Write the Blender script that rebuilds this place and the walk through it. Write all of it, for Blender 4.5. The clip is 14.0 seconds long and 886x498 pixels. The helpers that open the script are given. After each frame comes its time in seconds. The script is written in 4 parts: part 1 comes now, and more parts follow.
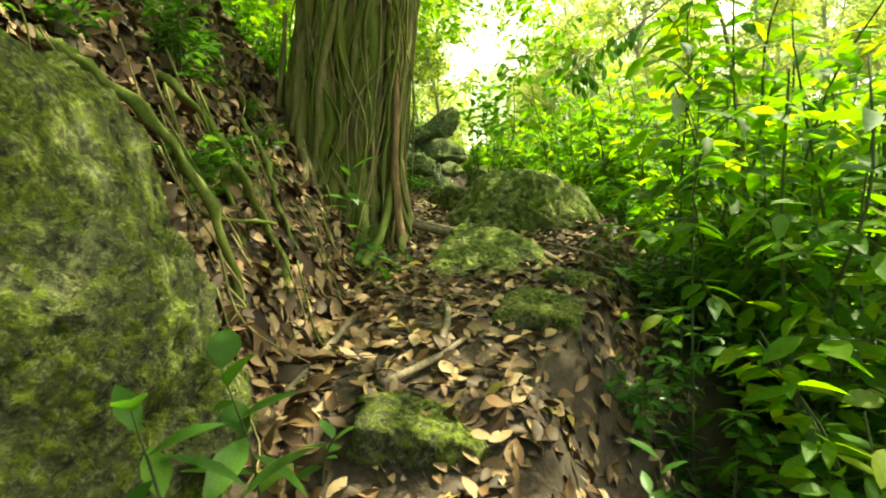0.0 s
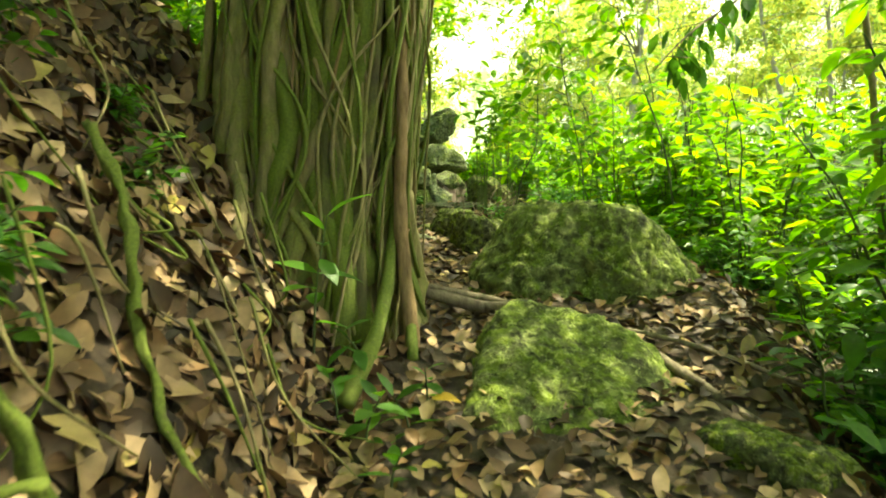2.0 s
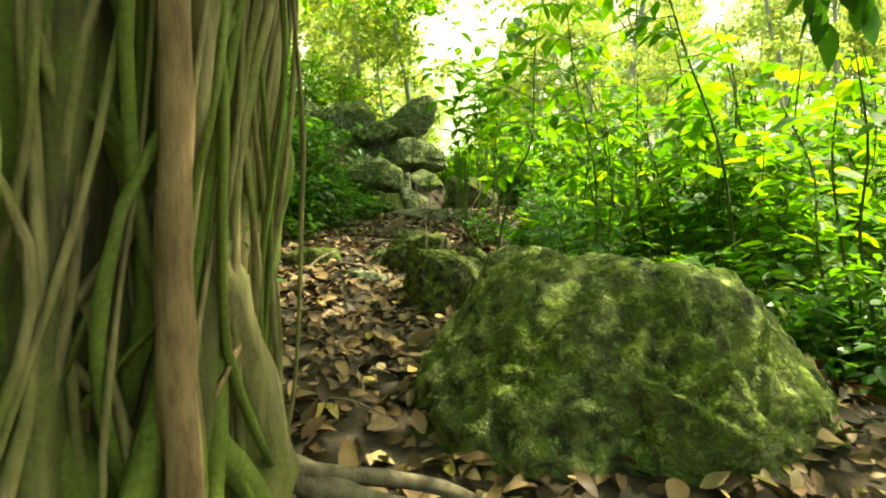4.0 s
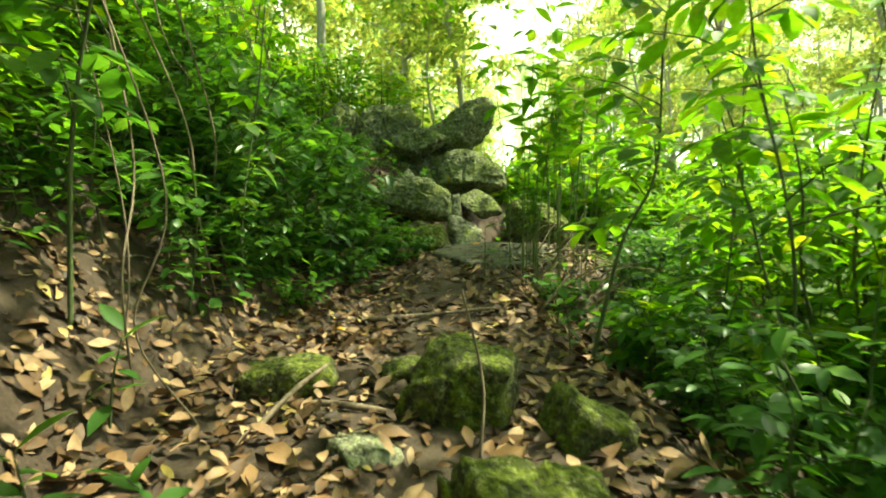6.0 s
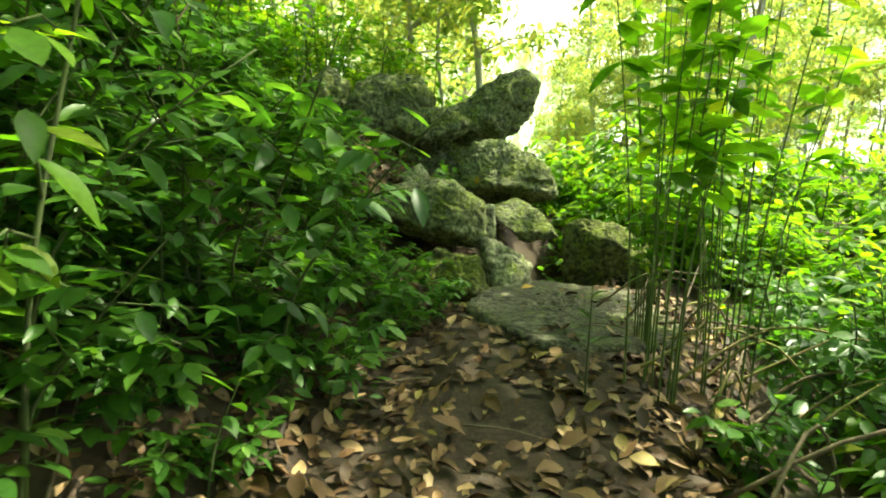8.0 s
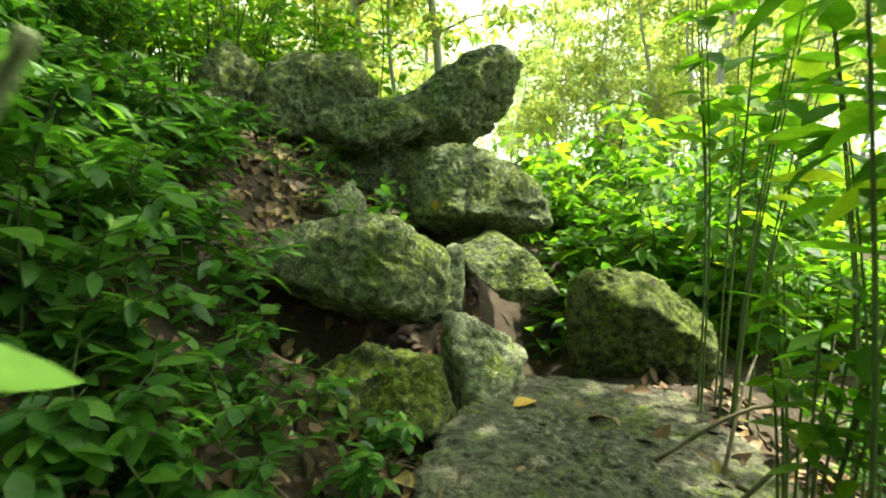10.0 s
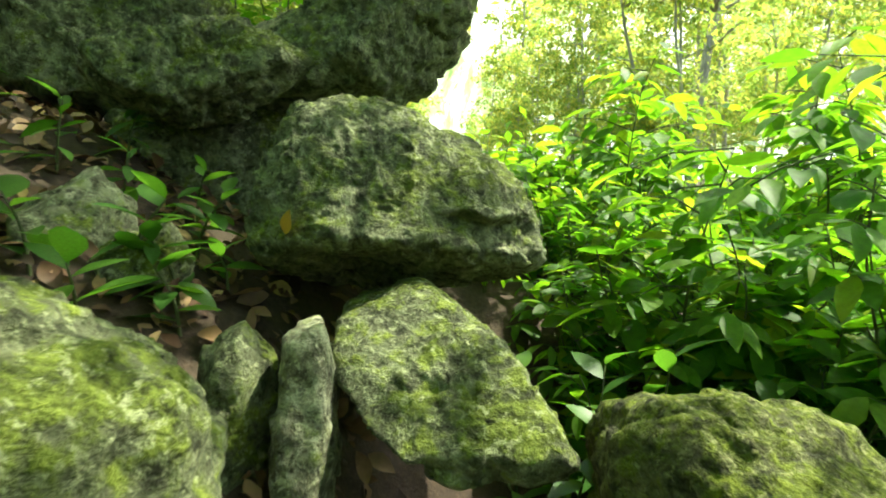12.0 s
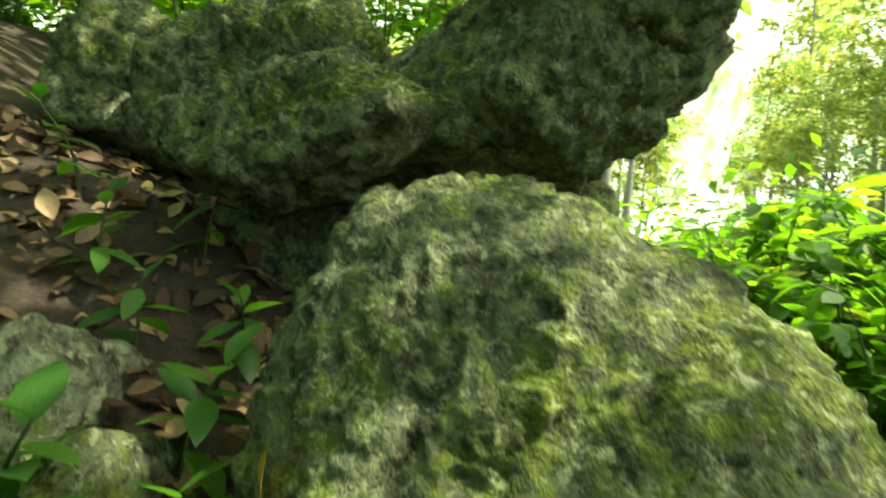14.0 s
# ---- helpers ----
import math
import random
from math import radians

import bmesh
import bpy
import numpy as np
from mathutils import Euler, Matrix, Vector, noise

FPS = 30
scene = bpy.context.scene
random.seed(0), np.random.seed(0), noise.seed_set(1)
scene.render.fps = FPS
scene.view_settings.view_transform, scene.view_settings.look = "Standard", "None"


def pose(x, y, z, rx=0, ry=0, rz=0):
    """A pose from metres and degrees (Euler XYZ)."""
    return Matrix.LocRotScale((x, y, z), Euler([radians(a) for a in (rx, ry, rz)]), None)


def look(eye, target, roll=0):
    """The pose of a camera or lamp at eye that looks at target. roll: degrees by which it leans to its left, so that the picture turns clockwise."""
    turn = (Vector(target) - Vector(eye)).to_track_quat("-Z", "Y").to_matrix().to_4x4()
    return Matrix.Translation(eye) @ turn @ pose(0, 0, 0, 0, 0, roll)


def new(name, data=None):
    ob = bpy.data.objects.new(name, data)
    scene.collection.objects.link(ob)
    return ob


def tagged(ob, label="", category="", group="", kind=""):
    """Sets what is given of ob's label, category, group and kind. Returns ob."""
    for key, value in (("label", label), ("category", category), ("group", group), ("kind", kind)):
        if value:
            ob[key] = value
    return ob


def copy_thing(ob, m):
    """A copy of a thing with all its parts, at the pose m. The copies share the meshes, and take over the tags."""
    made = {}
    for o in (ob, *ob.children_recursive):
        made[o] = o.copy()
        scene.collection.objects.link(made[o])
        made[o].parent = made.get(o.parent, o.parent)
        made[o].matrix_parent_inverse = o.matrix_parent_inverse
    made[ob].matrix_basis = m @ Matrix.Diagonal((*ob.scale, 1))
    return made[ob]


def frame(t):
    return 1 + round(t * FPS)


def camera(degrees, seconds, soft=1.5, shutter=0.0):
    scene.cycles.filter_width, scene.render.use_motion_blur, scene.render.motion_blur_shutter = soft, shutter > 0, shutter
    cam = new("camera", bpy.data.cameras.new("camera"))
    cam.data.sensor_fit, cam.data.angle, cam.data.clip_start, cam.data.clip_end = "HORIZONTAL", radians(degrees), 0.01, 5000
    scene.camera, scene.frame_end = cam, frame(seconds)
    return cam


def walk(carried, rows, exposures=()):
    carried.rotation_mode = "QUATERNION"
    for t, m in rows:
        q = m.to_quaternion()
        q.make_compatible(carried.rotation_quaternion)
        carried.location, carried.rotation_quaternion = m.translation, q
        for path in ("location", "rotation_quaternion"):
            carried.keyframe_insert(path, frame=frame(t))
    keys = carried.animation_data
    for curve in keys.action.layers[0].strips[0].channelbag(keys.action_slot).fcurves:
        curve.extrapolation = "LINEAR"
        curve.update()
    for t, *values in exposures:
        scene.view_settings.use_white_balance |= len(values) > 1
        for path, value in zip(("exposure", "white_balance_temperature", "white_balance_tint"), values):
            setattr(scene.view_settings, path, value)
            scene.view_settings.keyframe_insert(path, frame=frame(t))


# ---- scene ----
cam = camera(75.9, 14.0, soft=1.9, shutter=0.2)
PATH = [  # seconds, eye, target, roll
    (0, (-0.414, 0.63, 0.703), (-0.353, 2.627, 0.612), -1.4),
    (0.5, (-0.446, 1.206, 0.691), (-0.418, 3.204, 0.593), -1.6),
    (1, (-0.613, 1.767, 0.754), (-0.578, 3.765, 0.665), -1.5),
    (1.5, (-0.678, 2.209, 0.862), (-0.614, 4.207, 0.781), -1.7),
    (2, (-0.629, 2.682, 1.1), (-0.506, 4.676, 1.013), -1.3),
    (2.5, (-0.602, 3.17, 1.186), (-0.437, 5.161, 1.088), -1.2),
    (3, (-0.477, 3.617, 1.204), (-0.302, 5.606, 1.092), -1.2),
    (3.2, (-0.43, 3.819, 1.265), (-0.242, 5.807, 1.153), -0.8),
    (5.3, (-0.048, 5.752, 1.665), (0.013, 7.746, 1.524), -0.1),
    (5.5, (-0.035, 5.991, 1.782), (0.005, 7.986, 1.637), 0.0),
    (6, (-0.169, 6.635, 1.867), (-0.185, 8.632, 1.751), 0.2),
    (6.5, (-0.356, 7.346, 2.0), (-0.387, 9.343, 1.891), 1.4),
    (7, (-0.475, 8.028, 2.072), (-0.511, 10.024, 1.958), 2.0),
    (7.2, (-0.584, 8.3, 2.082), (-0.612, 10.296, 1.957), 2.5),
    (9.3, (-0.494, 10.283, 2.402), (-0.359, 12.272, 2.244), 2.2),
    (9.5, (-0.433, 10.506, 2.448), (-0.288, 12.494, 2.291), 2.2),
    (10, (-0.417, 11.092, 2.45), (-0.256, 13.079, 2.284), 2.3),
    (10.5, (-0.308, 11.66, 2.483), (-0.09, 13.643, 2.337), 2.1),
    (11, (-0.118, 12.277, 2.475), (0.128, 14.257, 2.33), 2.2),
    (11.5, (-0.037, 12.818, 2.442), (0.229, 14.796, 2.312), 2.4),
    (12, (0.088, 13.28, 2.465), (0.356, 15.258, 2.348), 2.5),
    (12.5, (0.119, 13.665, 2.428), (0.371, 15.646, 2.307), 2.7),
    (13, (0.092, 13.961, 2.638), (0.213, 15.953, 2.511), 3.5),
    (13.5, (0.264, 14.192, 2.598), (0.084, 16.181, 2.483), 4.1),
    (14, (0.294, 14.391, 2.796), (-0.278, 16.305, 2.716), 4.1),
]
walk(cam, [(t, look(eye, target, roll)) for t, eye, target, roll in PATH],
     [(0.0, 1.48, 7600, -13), (2.0, 1.68, 7500, -13), (3.2, 1.6, 7500, -13), (5.3, 1.42, 7000, -12), (7.0, 1.5, 6900, -11), (9.5, 1.62, 6400, -4), (11.5, 1.55, 6250, -3), (13.5, 1.42, 6300, -4), (14.0, 1.35, 6400, -4)])

# the lower stretch of the path was laid out on a plan of its own: turned, scaled and lowered into the place
LOW = pose(-0.379, 0.650, -0.441, 2.83, -0.46, -1.61) @ Matrix.Diagonal((0.856, 0.856, 0.856, 1))

from mathutils.bvhtree import BVHTree

# ---- light ----
SUN_AZ, SUN_EL = 74.0, 63.0          # degrees east of the way ahead, and up
world = bpy.data.worlds.new("world")
scene.world = world
world.use_nodes = True
wn = world.node_tree.nodes
sky = wn.new("ShaderNodeTexSky")
sky.sky_type, sky.sun_disc = "NISHITA", False
sky.sun_elevation, sky.sun_rotation = radians(SUN_EL), radians(SUN_AZ)
sky.air_density, sky.dust_density = 1.0, 6.0
wn["Background"].inputs["Strength"].default_value = 0.15
world.node_tree.links.new(sky.outputs[0], wn["Background"].inputs["Color"])
sun_data = bpy.data.lights.new("sun", "SUN")
sun_data.energy, sun_data.angle, sun_data.color = 4.5, radians(0.6), (1.0, 0.92, 0.74)
sun = new("sun", sun_data)
sd = Vector((math.sin(radians(SUN_AZ)) * math.cos(radians(SUN_EL)), math.cos(radians(SUN_AZ)) * math.cos(radians(SUN_EL)), math.sin(radians(SUN_EL))))
sun.matrix_world = look(sd * 60, (0, 0, 0))

RNG = np.random.default_rng(7)


def U(a, b):
    return float(RNG.uniform(a, b))


# ---- materials ----
def material(name):
    m = bpy.data.materials.new(name)
    m.use_nodes = True
    n = m.node_tree.nodes
    return m, n, m.node_tree.links, n["Principled BSDF"]


def ramp(n, stops):
    r = n.new("ShaderNodeValToRGB")
    while len(r.color_ramp.elements) < len(stops):
        r.color_ramp.elements.new(0.5)
    for e, (p, c) in zip(r.color_ramp.elements, stops):
        e.position, e.color = p, (*c, 1)
    return r


def noise_node(n, l, scale, detail=5, rough=0.6, vec=None, dist=0.0):
    t = n.new("ShaderNodeTexNoise")
    t.inputs["Scale"].default_value, t.inputs["Detail"].default_value = scale, detail
    t.inputs["Roughness"].default_value, t.inputs["Distortion"].default_value = rough, dist
    if vec is not None:
        l.new(vec, t.inputs["Vector"])
    return t


def mixed(n, l, fac, a, b):
    m = n.new("ShaderNodeMix")
    m.data_type = "RGBA"
    for sock, v in ((m.inputs["Factor"], fac), (m.inputs["A"], a), (m.inputs["B"], b)):
        if isinstance(v, (tuple, float, int)):
            sock.default_value = v if not isinstance(v, tuple) else (*v, 1)
        else:
            l.new(v, sock)
    return m.outputs["Result"]


def bumped(n, l, p, height, strength, distance):
    b = n.new("ShaderNodeBump")
    b.inputs["Strength"].default_value, b.inputs["Distance"].default_value = strength, distance
    l.new(height, b.inputs["Height"])
    l.new(b.outputs[0], p.inputs["Normal"])


def math_node(n, l, op, a, b):
    m = n.new("ShaderNodeMath")
    m.operation = op
    for i, v in enumerate((a, b)):
        if isinstance(v, (int, float)):
            m.inputs[i].default_value = v
        else:
            l.new(v, m.inputs[i])
    return m.outputs[0]


def rock_material(name, stone_dark, stone_light, moss, moss_light, cover, scale=1.0):
    """Weathered limestone: blotched stone, pale lichen, ragged clumps of moss, dark stains with painted pit shade."""
    m, n, l, p = material(name)
    co = n.new("ShaderNodeTexCoord").outputs["Object"]
    big = noise_node(n, l, 2.6 * scale, 4, 0.6, co, 0.3)
    mid = noise_node(n, l, 11 * scale, 7, 0.68, co, 0.25)
    clump = noise_node(n, l, 24 * scale, 6, 0.68, co, 0.2)
    fine = noise_node(n, l, 90 * scale, 4, 0.6, co)
    stone = ramp(n, [(0.39, stone_dark), (0.48, tuple(0.42 * (a + b) for a, b in zip(stone_dark, stone_light))), (0.55, stone_light), (0.62, tuple(1.45 * b for b in stone_light))])
    l.new(math_node(n, l, "ADD", math_node(n, l, "MULTIPLY", mid.outputs[0], 0.6), math_node(n, l, "MULTIPLY", clump.outputs[0], 0.4)), stone.inputs[0])
    mossy = ramp(n, [(0.38, tuple(0.35 * c for c in moss)), (0.49, moss), (0.61, moss_light)])
    l.new(math_node(n, l, "ADD", math_node(n, l, "MULTIPLY", fine.outputs[0], 0.25), math_node(n, l, "MULTIPLY", clump.outputs[0], 0.75)), mossy.inputs[0])
    geo = n.new("ShaderNodeNewGeometry")
    sep = n.new("ShaderNodeSeparateXYZ")
    l.new(geo.outputs["Normal"], sep.inputs[0])
    f = math_node(n, l, "ADD", math_node(n, l, "MULTIPLY", big.outputs[0], 0.8), math_node(n, l, "MULTIPLY", sep.outputs["Z"], 0.13))
    f = math_node(n, l, "ADD", f, math_node(n, l, "MULTIPLY", mid.outputs[0], 0.6))
    f = math_node(n, l, "ADD", f, math_node(n, l, "MULTIPLY", clump.outputs[0], 0.6))
    edge = ramp(n, [(cover, (0, 0, 0)), (cover + 0.06, (1, 1, 1))])
    l.new(math_node(n, l, "MULTIPLY", f, 0.5), edge.inputs[0])
    col = mixed(n, l, edge.outputs[0], stone.outputs[0], mossy.outputs[0])
    lich = ramp(n, [(0.545, (0, 0, 0)), (0.60, (1, 1, 1))])
    spots = noise_node(n, l, 34 * scale, 5, 0.7, co, 0.4)
    l.new(spots.outputs[0], lich.inputs[0])
    col = mixed(n, l, math_node(n, l, "MULTIPLY", lich.outputs[0], 0.62), col, tuple(min(0.6, 1.7 * b) for b in stone_light))
    # dark stains and the shade of small pits, both multiplied into the colour
    stain_shade = noise_node(n, l, 22 * scale, 7, 0.75, co, 0.5)
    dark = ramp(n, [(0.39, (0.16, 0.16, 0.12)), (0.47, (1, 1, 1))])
    l.new(stain_shade.outputs[0], dark.inputs[0])
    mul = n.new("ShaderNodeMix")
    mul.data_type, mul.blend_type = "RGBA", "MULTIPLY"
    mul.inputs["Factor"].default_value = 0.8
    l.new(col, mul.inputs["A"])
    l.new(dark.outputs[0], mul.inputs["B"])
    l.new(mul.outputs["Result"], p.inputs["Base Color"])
    p.inputs["Roughness"].default_value = 0.85
    p.inputs["Specular IOR Level"].default_value = 0.25
    ht = math_node(n, l, "ADD", math_node(n, l, "MULTIPLY", fine.outputs[0], 0.2), math_node(n, l, "MULTIPLY", clump.outputs[0], 0.7))
    ht = math_node(n, l, "ADD", ht, mid.outputs[0])
    bumped(n, l, p, ht, 1.0, 0.045)
    return m


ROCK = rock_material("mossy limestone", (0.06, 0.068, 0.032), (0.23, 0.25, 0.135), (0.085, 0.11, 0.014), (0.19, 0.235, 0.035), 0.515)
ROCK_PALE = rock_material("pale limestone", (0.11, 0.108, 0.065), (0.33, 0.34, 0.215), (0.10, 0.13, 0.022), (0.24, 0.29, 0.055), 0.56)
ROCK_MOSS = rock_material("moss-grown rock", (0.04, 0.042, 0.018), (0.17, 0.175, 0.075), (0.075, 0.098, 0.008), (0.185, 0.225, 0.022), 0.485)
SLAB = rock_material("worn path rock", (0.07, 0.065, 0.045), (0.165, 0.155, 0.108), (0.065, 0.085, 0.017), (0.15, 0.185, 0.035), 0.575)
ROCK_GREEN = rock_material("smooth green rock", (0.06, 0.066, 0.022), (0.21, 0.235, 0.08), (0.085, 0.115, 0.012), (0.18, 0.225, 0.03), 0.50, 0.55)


def bark_material(name, dark, light, moss, amount):
    m, n, l, p = material(name)
    co = n.new("ShaderNodeTexCoord").outputs["Object"]
    mp = n.new("ShaderNodeMapping")
    mp.inputs["Scale"].default_value = (1, 1, 0.22)
    l.new(co, mp.inputs[0])
    a = noise_node(n, l, 22, 7, 0.7, mp.outputs[0])
    b = noise_node(n, l, 3.5, 5, 0.6, co)
    c = noise_node(n, l, 70, 3, 0.6, co)
    r = ramp(n, [(0.3, dark), (0.7, light)])
    l.new(a.outputs[0], r.inputs[0])
    e = ramp(n, [(1 - amount - 0.12, (0, 0, 0)), (1 - amount + 0.08, (1, 1, 1))])
    l.new(b.outputs[0], e.inputs[0])
    ms = ramp(n, [(0.3, tuple(v * 0.55 for v in moss)), (0.7, moss)])
    l.new(c.outputs[0], ms.inputs[0])
    col = mixed(n, l, e.outputs[0], r.outputs[0], ms.outputs[0])
    l.new(col, p.inputs["Base Color"])
    p.inputs["Roughness"].default_value = 0.85
    bumped(n, l, p, a.outputs[0], 0.7, 0.02)
    return m


BARK = bark_material("fig bark", (0.07, 0.055, 0.02), (0.36, 0.28, 0.125), (0.23, 0.225, 0.05), 0.44)
# bark of the trunk core, darkened to paint the shade between the roots
BARK_GAP_SHADE = bark_material("fig bark darkened as gap shade", (0.022, 0.017, 0.008), (0.14, 0.11, 0.045), (0.15, 0.155, 0.03), 0.5)
BARK_RED = bark_material("reddish root bark", (0.10, 0.055, 0.022), (0.40, 0.25, 0.12), (0.22, 0.20, 0.06), 0.3)
ROOT_MOSS = bark_material("mossy root", (0.04, 0.032, 0.015), (0.17, 0.13, 0.06), (0.15, 0.185, 0.02), 0.68)
TWIG = bark_material("dry twig", (0.07, 0.05, 0.03), (0.26, 0.2, 0.13), (0.15, 0.14, 0.06), 0.25)
# bark of the far trees, lightened to paint in the haze
HAZED_BARK = bark_material("far trunk bark paled as haze", (0.2, 0.2, 0.15), (0.5, 0.5, 0.4), (0.3, 0.36, 0.16), 0.35)


def leaf_material(name, stops, gloss, through_col, share, by_object=False):
    """Leaf: glossy face, light coming through. The colour varies leaf by leaf."""
    m, n, l, p = material(name)
    src = n.new("ShaderNodeObjectInfo").outputs["Random"] if by_object else n.new("ShaderNodeNewGeometry").outputs["Random Per Island"]
    r = ramp(n, stops)
    l.new(src, r.inputs[0])
    co = n.new("ShaderNodeTexCoord").outputs["Object"]
    g = noise_node(n, l, 30, 4, 0.6, co)
    v = ramp(n, [(0.3, (0.7, 0.7, 0.7)), (0.7, (1.2, 1.2, 1.2))])
    l.new(g.outputs[0], v.inputs[0])
    mul = n.new("ShaderNodeMix")
    mul.data_type, mul.blend_type = "RGBA", "MULTIPLY"
    mul.inputs["Factor"].default_value = 0.8
    l.new(r.outputs[0], mul.inputs["A"])
    l.new(v.outputs[0], mul.inputs["B"])
    l.new(mul.outputs["Result"], p.inputs["Base Color"])
    p.inputs["Roughness"].default_value = gloss
    p.inputs["Specular IOR Level"].default_value = 0.3
    if share > 0:
        tr = n.new("ShaderNodeBsdfTranslucent")
        tm = n.new("ShaderNodeMix")
        tm.data_type, tm.blend_type = "RGBA", "MULTIPLY"
        tm.inputs["Factor"].default_value = 1.0
        l.new(mul.outputs["Result"], tm.inputs["A"])
        tm.inputs["B"].default_value = (*through_col, 1)
        tm.clamp_result = False
        l.new(tm.outputs["Result"], tr.inputs["Color"])
        mx = n.new("ShaderNodeMixShader")
        mx.inputs[0].default_value = share
        l.new(p.outputs[0], mx.inputs[1])
        l.new(tr.outputs[0], mx.inputs[2])
        l.new(mx.outputs[0], n["Material Output"].inputs["Surface"])
    return m


GREEN = leaf_material("shrub leaf", [(0.0, (0.05, 0.13, 0.012)), (0.45, (0.085, 0.19, 0.015)), (0.8, (0.13, 0.24, 0.02)), (1.0, (0.24, 0.29, 0.03))], 0.5, (2.5, 2.4, 0.9), 0.62)
DARK = leaf_material("undergrowth leaf", [(0.0, (0.035, 0.095, 0.016)), (0.6, (0.065, 0.155, 0.022)), (1.0, (0.12, 0.22, 0.034))], 0.36, (2.2, 2.3, 0.9), 0.4)
HERO = leaf_material("broad fresh leaf", [(0.0, (0.045, 0.11, 0.02)), (0.6, (0.07, 0.16, 0.025)), (1.0, (0.11, 0.22, 0.03))], 0.42, (2.4, 2.4, 0.9), 0.45, True)
# far leaves: haze put into the base colours as a paler yellow-green
FAR_HAZED = leaf_material("far canopy leaf paled as haze", [(0.0, (0.14, 0.24, 0.05)), (0.5, (0.24, 0.34, 0.08)), (0.85, (0.38, 0.42, 0.10)), (1.0, (0.5, 0.46, 0.10))], 0.6, (1.8, 1.7, 1.1), 0.55)
LITTER = leaf_material("dead leaf", [(0.0, (0.025, 0.015, 0.008)), (0.3, (0.07, 0.038, 0.018)), (0.6, (0.15, 0.083, 0.036)), (0.82, (0.26, 0.165, 0.085)), (0.95, (0.36, 0.245, 0.13)), (1.0, (0.30, 0.23, 0.045))], 0.6, (1, 1, 1), 0.0)
YELLOW = leaf_material("yellow fallen leaf", [(0.0, (0.50, 0.26, 0.03)), (1.0, (0.55, 0.36, 0.05))], 0.5, (1, 1, 1), 0.0, True)
TAN = leaf_material("tan fallen leaf", [(0.0, (0.11, 0.058, 0.027)), (1.0, (0.29, 0.175, 0.08))], 0.55, (1, 1, 1), 0.0, True)
STEM = bark_material("green stem", (0.03, 0.04, 0.012), (0.10, 0.13, 0.04), (0.10, 0.14, 0.03), 0.4)
CANE = bark_material("green cane", (0.05, 0.08, 0.02), (0.16, 0.20, 0.05), (0.10, 0.14, 0.03), 0.4)

SOIL, n, l, p = material("forest soil")
co = n.new("ShaderNodeTexCoord").outputs["Object"]
a = noise_node(n, l, 3, 7, 0.65, co)
b = noise_node(n, l, 38, 8, 0.75, co)
r = ramp(n, [(0.25, (0.022, 0.014, 0.008)), (0.5, (0.055, 0.036, 0.021)), (0.75, (0.12, 0.078, 0.046))])
l.new(b.outputs[0], r.inputs[0])
e = ramp(n, [(0.5, (0, 0, 0)), (0.62, (1, 1, 1))])
l.new(a.outputs[0], e.inputs[0])
l.new(mixed(n, l, e.outputs[0], r.outputs[0], mixed(n, l, b.outputs[0], (0.03, 0.022, 0.012), (0.12, 0.085, 0.05))), p.inputs["Base Color"])
p.inputs["Roughness"].default_value = 0.9
bumped(n, l, p, b.outputs[0], 0.8, 0.03)

# emission noise: haze and glare of the distance put into the wall's colour
HAZE_GLOW, n, l, p = material("glowing distant forest haze")
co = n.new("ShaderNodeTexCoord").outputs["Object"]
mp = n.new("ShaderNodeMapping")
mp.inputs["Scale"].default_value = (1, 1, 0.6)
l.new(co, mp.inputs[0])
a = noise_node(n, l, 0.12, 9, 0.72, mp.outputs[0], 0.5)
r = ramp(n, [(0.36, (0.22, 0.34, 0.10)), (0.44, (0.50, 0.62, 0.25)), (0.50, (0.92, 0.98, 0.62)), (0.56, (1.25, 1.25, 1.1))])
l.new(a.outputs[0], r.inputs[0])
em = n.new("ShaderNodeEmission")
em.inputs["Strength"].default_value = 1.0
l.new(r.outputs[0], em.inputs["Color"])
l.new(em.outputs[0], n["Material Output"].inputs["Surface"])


# ---- geometry helpers ----
def mesh_of(name, verts, faces, mat, smooth=True):
    me = bpy.data.meshes.new(name)
    me.from_pydata([tuple(v) for v in verts], [], faces)
    me.materials.append(mat)
    if smooth:
        me.polygons.foreach_set("use_smooth", [True] * len(me.polygons))
    me.update()
    return me


def part(name, me, parent=None, label="", m=None):
    ob = new(name, me)
    if parent is not None:
        ob.parent = parent
    if m is not None:
        ob.matrix_basis = m
    return tagged(ob, label)


def tube(points, radii, sides=7, lump=0.0, seed=0.0):
    """Verts and faces of a tapering round limb through the points."""
    pts = [Vector(q) for q in points]
    verts, faces = [], []
    side = Vector((0.31, 0.95, 0.1))
    for i, q in enumerate(pts):
        d = (pts[min(i + 1, len(pts) - 1)] - pts[max(i - 1, 0)]).normalized()
        u = (side - d * side.dot(d)).normalized()
        w = d.cross(u)
        for k in range(sides):
            a = 2 * math.pi * k / sides
            o = u * math.cos(a) + w * math.sin(a)
            rr = radii[i] * (1 + lump * noise.noise(q * 6 + o * 1.5 + Vector((seed, 0, 0))))
            verts.append(q + o * rr)
        if i:
            for k in range(sides):
                k2 = (k + 1) % sides
                faces.append((sides * (i - 1) + k, sides * (i - 1) + k2, sides * i + k2, sides * i + k))
    faces.append(tuple(range(sides - 1, -1, -1)))
    faces.append(tuple(sides * (len(pts) - 1) + k for k in range(sides)))
    return verts, faces


